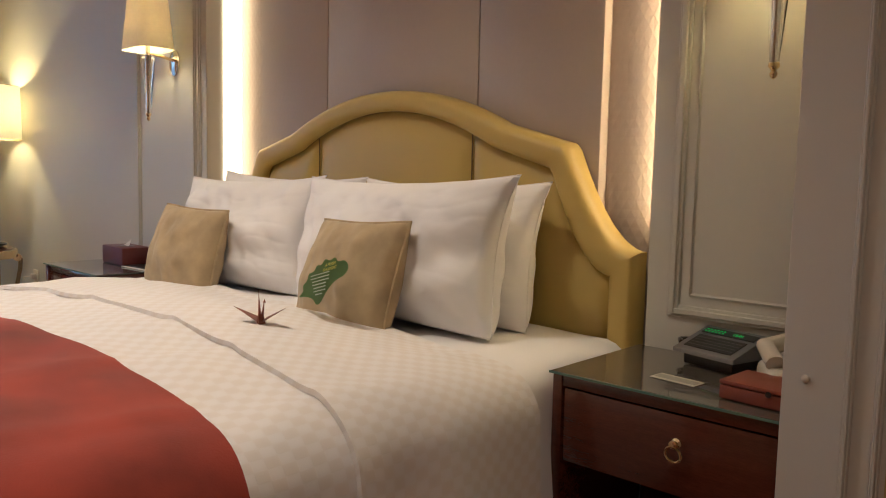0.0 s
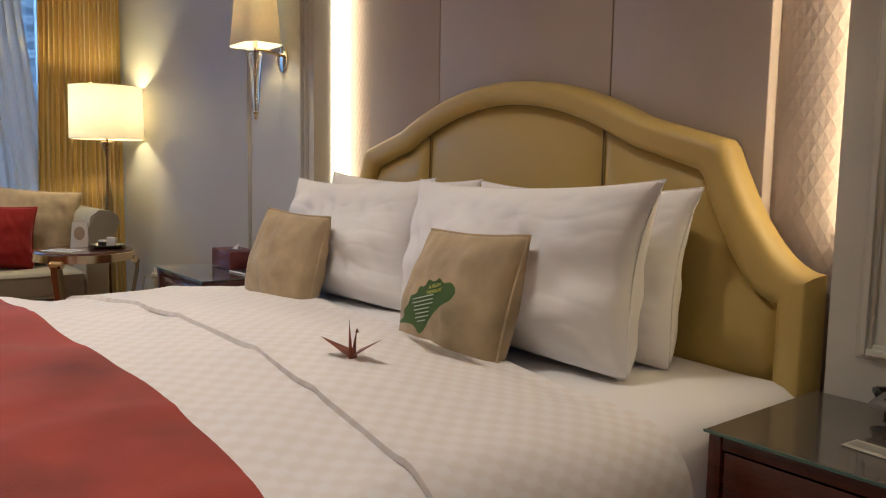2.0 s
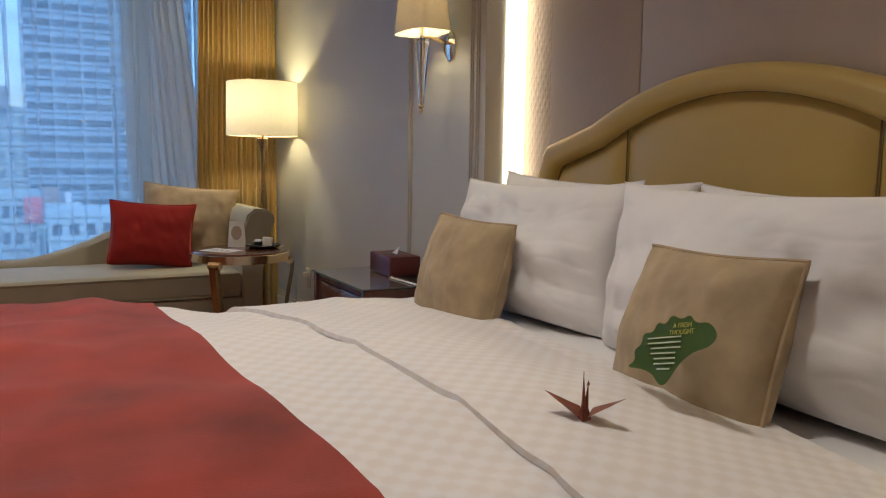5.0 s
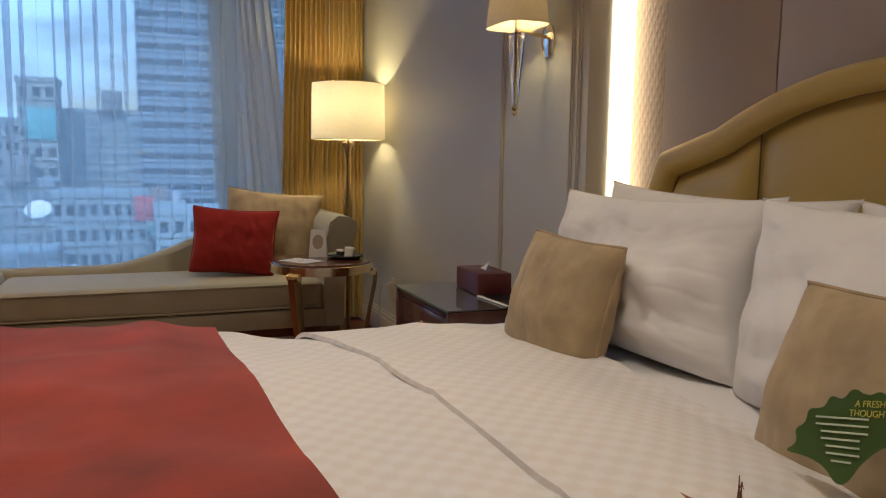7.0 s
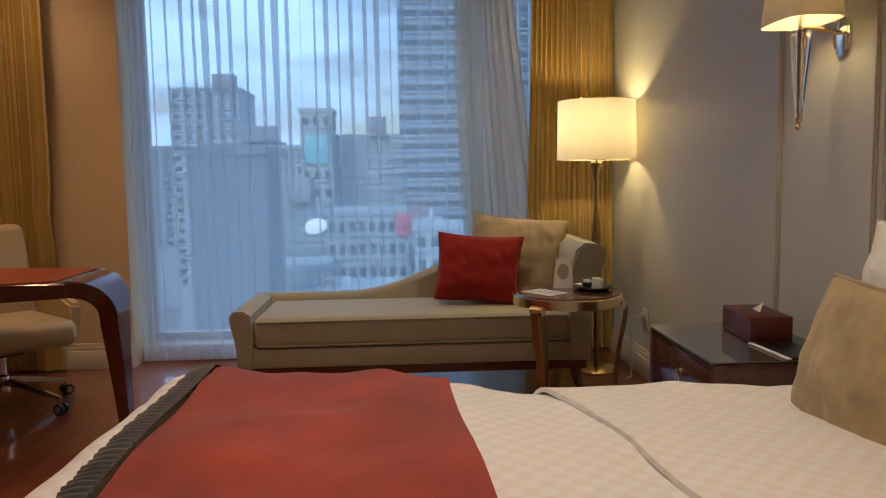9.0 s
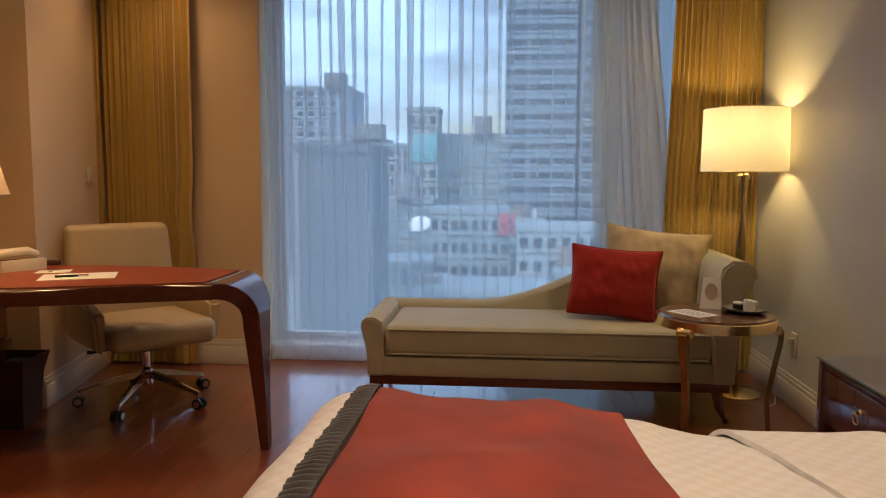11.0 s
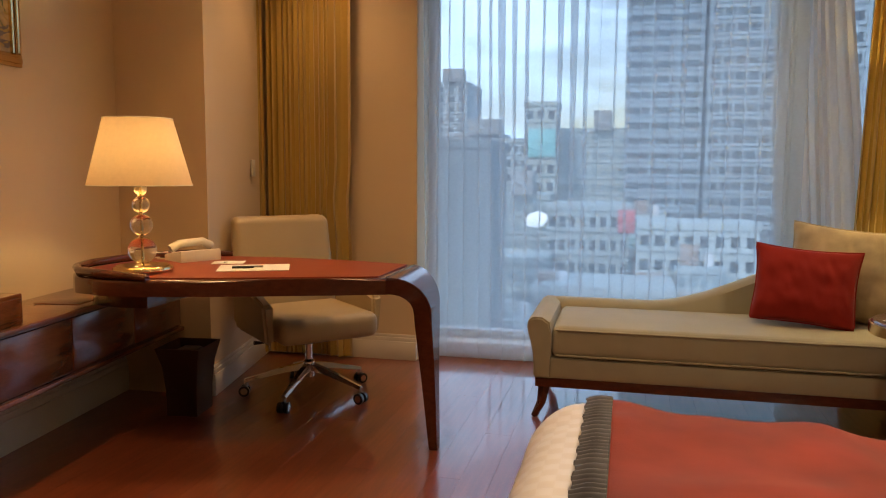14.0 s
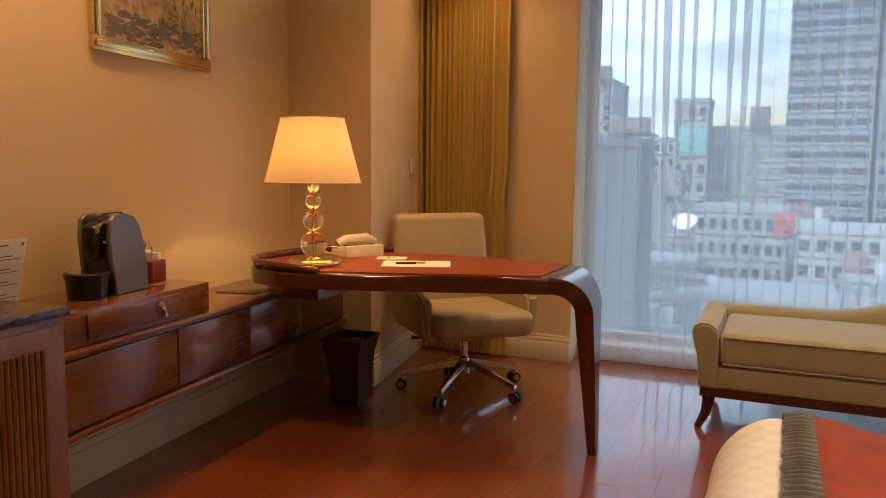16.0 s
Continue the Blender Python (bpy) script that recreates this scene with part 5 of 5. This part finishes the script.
PT = thing("framed_picture", AT_DESK @ pose(0.745, 0.0, 1.60), "gilt-framed landscape painting in ochre and green", "picture")
W2, H2 = 0.72, 0.62
for x0, x1, z0, z1 in ((0, W2, 0, 0.055), (0, W2, H2 - 0.055, H2), (0, 0.055, 0.055, H2 - 0.055), (W2 - 0.055, W2, 0.055, H2 - 0.055)):
    bm = box(x0, x1, 0.003, 0.025, z0, z1, 0.004)
    fr = part("frame_side", bm, BRASS, PT, "gilded frame side")
    if x1 - x0 > z1 - z0:
        box_bm = box(x0 + 0.01, x1 - 0.01, 0.0255, 0.036, z0 + 0.014, z1 - 0.016, 0.005)
    else:
        box_bm = box(x0 + 0.014, x1 - 0.016, 0.0255, 0.036, z0, z1, 0.005)
    part("raised_bead", box_bm, BRASS, fr)
canvas = material("painted_canvas", (0.46, 0.31, 0.12), 0.6, vary=0.9, scale=9, grain=0.7, grain_scale=28, bump=0.5, dark=(0.05, 0.07, 0.09))
part("canvas", box(0.052, W2 - 0.052, 0.004, 0.012, 0.052, H2 - 0.052), canvas, PT)
dab = random.Random(4)
TONES = (("sky_paint", (0.30, 0.36, 0.38), 90, (0.06, 0.62), (0.36, 0.55), 0.05), ("house_paint", (0.62, 0.47, 0.33), 40, (0.34, 0.60), (0.16, 0.40), 0.05), ("rose_paint", (0.50, 0.25, 0.16), 24, (0.40, 0.60), (0.18, 0.36), 0.03),
         ("green_paint", (0.13, 0.17, 0.05), 70, (0.07, 0.34), (0.12, 0.42), 0.03), ("path_paint", (0.20, 0.17, 0.15), 90, (0.06, 0.62), (0.06, 0.16), 0.06), ("ochre_paint", (0.50, 0.34, 0.10), 50, (0.06, 0.30), (0.07, 0.30), 0.03))
for n_, (nm, tone, cnt, (x0, x1), (z0, z1), size) in enumerate(TONES):
    bm = bmesh.new()
    for k in range(cnt):
        x, z, a = dab.uniform(x0, x1), dab.uniform(z0, z1), dab.uniform(-0.6, 0.6) + (1.4 if "green" in nm or "house" in nm else 0)
        w, h, y = size * dab.uniform(0.3, 0.8), size * dab.uniform(0.08, 0.22), 0.0121 + 0.0002 * n_ + 0.0001 * dab.random()
        ring = [(w * math.cos(q) * math.cos(a) - h * math.sin(q) * math.sin(a), w * math.cos(q) * math.sin(a) + h * math.sin(q) * math.cos(a)) for q in [i * math.pi / 4 for i in range(8)]]
        bm.faces.new([bm.verts.new((min(0.66, max(0.056, x + p)), y, min(0.56, max(0.056, z + q)))) for p, q in ring])
    tagged(part("brushwork", bm, material(nm, tone, 0.6, vary=0.35, scale=30), PT), kind="stuff")

# ---- city outside ----
GROUND = -68.0
structure("ground", box(-4000, -9, -2500, 2500, GROUND - 1, GROUND), material("city_ground", (0.14, 0.14, 0.15), 0.9, scale=0.02), "grey street level far below")
# facade materials by tone; the bluish haze is put into their colour
HAZE = {}


def facade(tone):
    key = tuple(tone)
    if key not in HAZE:
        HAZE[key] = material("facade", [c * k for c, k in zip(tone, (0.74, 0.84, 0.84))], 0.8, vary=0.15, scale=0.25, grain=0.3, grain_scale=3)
    return HAZE[key]


WIN_DARK = material("dark_window", (0.03, 0.045, 0.06), 0.15, vary=0.4, scale=0.6)
WIN_PALE = material("pale_window", (0.17, 0.24, 0.27), 0.2, vary=0.4, scale=0.6)
ROOF = material("roof_felt", (0.16, 0.16, 0.17), 0.9)


FAR = 3.0


def out(x, y, z):
    """A place in the city, seen from the room's middle, moved out to its true distance."""
    return (-1.15 + (x + 1.15) * FAR, 0.4 + (y - 0.4) * FAR, 1.18 + (z - 1.18) * FAR)


def building(x, y0, y1, top, depth, tone, rows_n, cols, label, band=False, win=None, w_share=0.55, h_share=0.45):
    """A block whose front looks towards +x: storeys, windows or ribbon bands, parapet and roof."""
    x, y0, top = out(x, y0, top)
    y1 = out(0, y1, 0)[1]
    depth, rows_n, cols = depth * 2, int(rows_n * 2.4), max(1, round(cols * 1.5))
    b = thing("building", pose(x, y0, GROUND), label, "building", "city buildings")
    w, h = y1 - y0, top - GROUND
    part("wall", box(-depth, 0, 0, w, 0, h), facade(tone), b)
    part("roof", box(-depth - 0.2, 0.25, -0.25, w + 0.25, h, h + 1.0), ROOF if band else facade(tone), b)
    storey = h / rows_n
    me = None
    for r_ in range(rows_n):
        z = r_ * storey + storey * 0.3
        if z + GROUND < -36:
            continue
        if cols > 1 or band:
            part("ledge", box(0.0, 0.35, 0, w, z - storey * 0.2, z - storey * 0.08), facade(tone), b)
        for c_ in range(cols):
            cw = w / cols
            if me is None:
                bm = box(-0.3, 0.06, cw * (0.5 - w_share / 2), cw * (0.5 + w_share / 2), 0, storey * h_share)
                ob = part("window", bm, win or WIN_DARK, b)
                me = ob.data
            else:
                ob = new("window", me)
                ob.parent = b
            ob.location = (0, c_ * cw, z)
    return b


BL = "grey concrete apartment block seen through the voile"
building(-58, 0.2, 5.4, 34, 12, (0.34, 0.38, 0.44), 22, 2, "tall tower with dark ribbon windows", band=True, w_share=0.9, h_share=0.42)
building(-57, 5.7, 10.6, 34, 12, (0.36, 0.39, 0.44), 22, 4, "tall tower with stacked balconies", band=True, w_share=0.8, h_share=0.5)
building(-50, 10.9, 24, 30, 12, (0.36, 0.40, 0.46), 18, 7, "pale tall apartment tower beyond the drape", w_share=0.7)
building(-30, -7.6, -4.7, 2.05, 6, (0.17, 0.19, 0.21), 8, 0.6, "dark blank-sided neighbouring block", w_share=0.05, h_share=0.05)
building(-90, -26.0, -18.2, 11.3, 14, (0.41, 0.42, 0.45), 12, 4, BL + " with roof structures")
building(-75, -19.2, -11.8, 4.5, 10, (0.38, 0.36, 0.38), 10, 4, BL)
building(-58, -7.1, -4.75, 5.95, 5, (0.42, 0.41, 0.38), 9, 2, "pale narrow block with a turquoise screen")
building(-66, -11.5, -8.0, 3.6, 9, (0.43, 0.44, 0.45), 9, 4, BL)
building(-62, -5.2, 0.3, 4.2, 9, (0.47, 0.49, 0.49), 9, 5, BL, win=WIN_PALE)
building(-48, -8.6, -4.2, -0.6, 8, (0.36, 0.38, 0.39), 8, 5, BL, win=WIN_PALE)
building(-44, -3.9, 0.6, -1.0, 8, (0.36, 0.38, 0.39), 7, 5, BL)
building(-40, -8.2, -3.6, -3.6, 6, (0.34, 0.36, 0.37), 6, 6, BL, win=WIN_PALE)
building(-36, -3.3, 2.6, -4.4, 7, (0.36, 0.37, 0.38), 6, 6, BL, win=WIN_PALE)
building(-42, 1.0, 7.0, -1.8, 7, (0.45, 0.47, 0.48), 7, 5, BL)
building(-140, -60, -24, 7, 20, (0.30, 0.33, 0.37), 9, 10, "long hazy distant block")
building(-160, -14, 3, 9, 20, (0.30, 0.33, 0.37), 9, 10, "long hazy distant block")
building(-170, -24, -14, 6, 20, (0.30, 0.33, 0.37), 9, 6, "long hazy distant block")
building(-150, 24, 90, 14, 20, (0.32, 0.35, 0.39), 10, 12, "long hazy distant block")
# low blocks, their tones paled to carry the haze over the lower city
jumble = random.Random(11)
for k in range(26):
    x = -34 - 30 * jumble.random()
    y = -9 + 17 * jumble.random()
    w = 1.6 + 2.4 * jumble.random()
    top = -9.5 + 5.5 * jumble.random() + (-x - 34) * 0.14
    tone = jumble.choice(((0.55, 0.56, 0.57), (0.44, 0.46, 0.48), (0.45, 0.38, 0.35), (0.66, 0.66, 0.64), (0.38, 0.42, 0.45)))
    b = building(x, y, y + w, top, 4, tone, 8, jumble.choice((2, 3)), "small weathered city block with rooftop clutter", win=jumble.choice((WIN_DARK, WIN_PALE)), w_share=jumble.uniform(0.4, 0.7), h_share=jumble.uniform(0.3, 0.5))
    h, w = out(0, 0, top)[2] - GROUND + 1.0, w * FAR
    part("roof_shed", box(-5.2, -1.8, w * 0.1, w * 0.5, h, h + jumble.uniform(1.5, 3.3), 0.05), facade(jumble.choice(((0.36, 0.24, 0.20), (0.25, 0.36, 0.34), (0.5, 0.5, 0.5)))), b)
    part("water_tank", lathe([(0, 0), (0.8, 0), (0.8, 1.9), (0, 2.2)], 14, at=(-3.0, w * 0.75, h)), ALUMINIUM, b)
    part("aerial", tube([(-1.6, w * 0.6, h), (-1.6, w * 0.6, h + 4.5)], 0.06, 6), STEEL, b)
x, y, z = out(-58, -6.8, 2.2)
solo("turquoise_screen", box(x, x + 0.6, y, y + 6.0, z, z + 6.2, 0.05), material("turquoise_panel", (0.16, 0.42, 0.42), 0.5), "turquoise panel on a pale narrow block", "panel")
x, y, z = out(-39.0, -3.9, -1.6)
sd = thing("satellite_dish", pose(x, y, z) @ Matrix.Diagonal((0.8, 0.8, 0.8, 1)), "white rooftop satellite dish on a post", "satellite dish")
part("bowl", thicken(lathe([(0.0, 0), (0.9, 0.12), (1.6, 0.36), (2.1, 0.70)], 28), 0.05), PAPER, sd).matrix_local = pose(0, 0, 0.9, 0, 42, -8)
part("post", tube([(0, 0, -8.25), (-0.3, 0, 1.0)], 0.15, 8), STEEL, sd)
x, y, z = out(-44, 0.0, -2.2)
solo("red_sign", box(x, x + 0.6, y, y + 2.7, z, z + 3.9, 0.05), material("red_signboard", (0.45, 0.08, 0.09), 0.5), "faded red signboard on a building front", "sign")
for x, y, z, w in ((-89, -21, 11.75, 7), (-74, -14.8, 4.85, 9.4), (-61, -2.2, 4.55, 4), (-47, -6.5, -0.1, 4)):
    x, y, z = out(x, y, z)
    z -= 0.6
    solo("roof_hut", box(x - 8, x - 1, y, y + w, z, z + 4.5, 0.1), facade((0.32, 0.29, 0.29)), "small brown rooftop hut on a building", "hut")
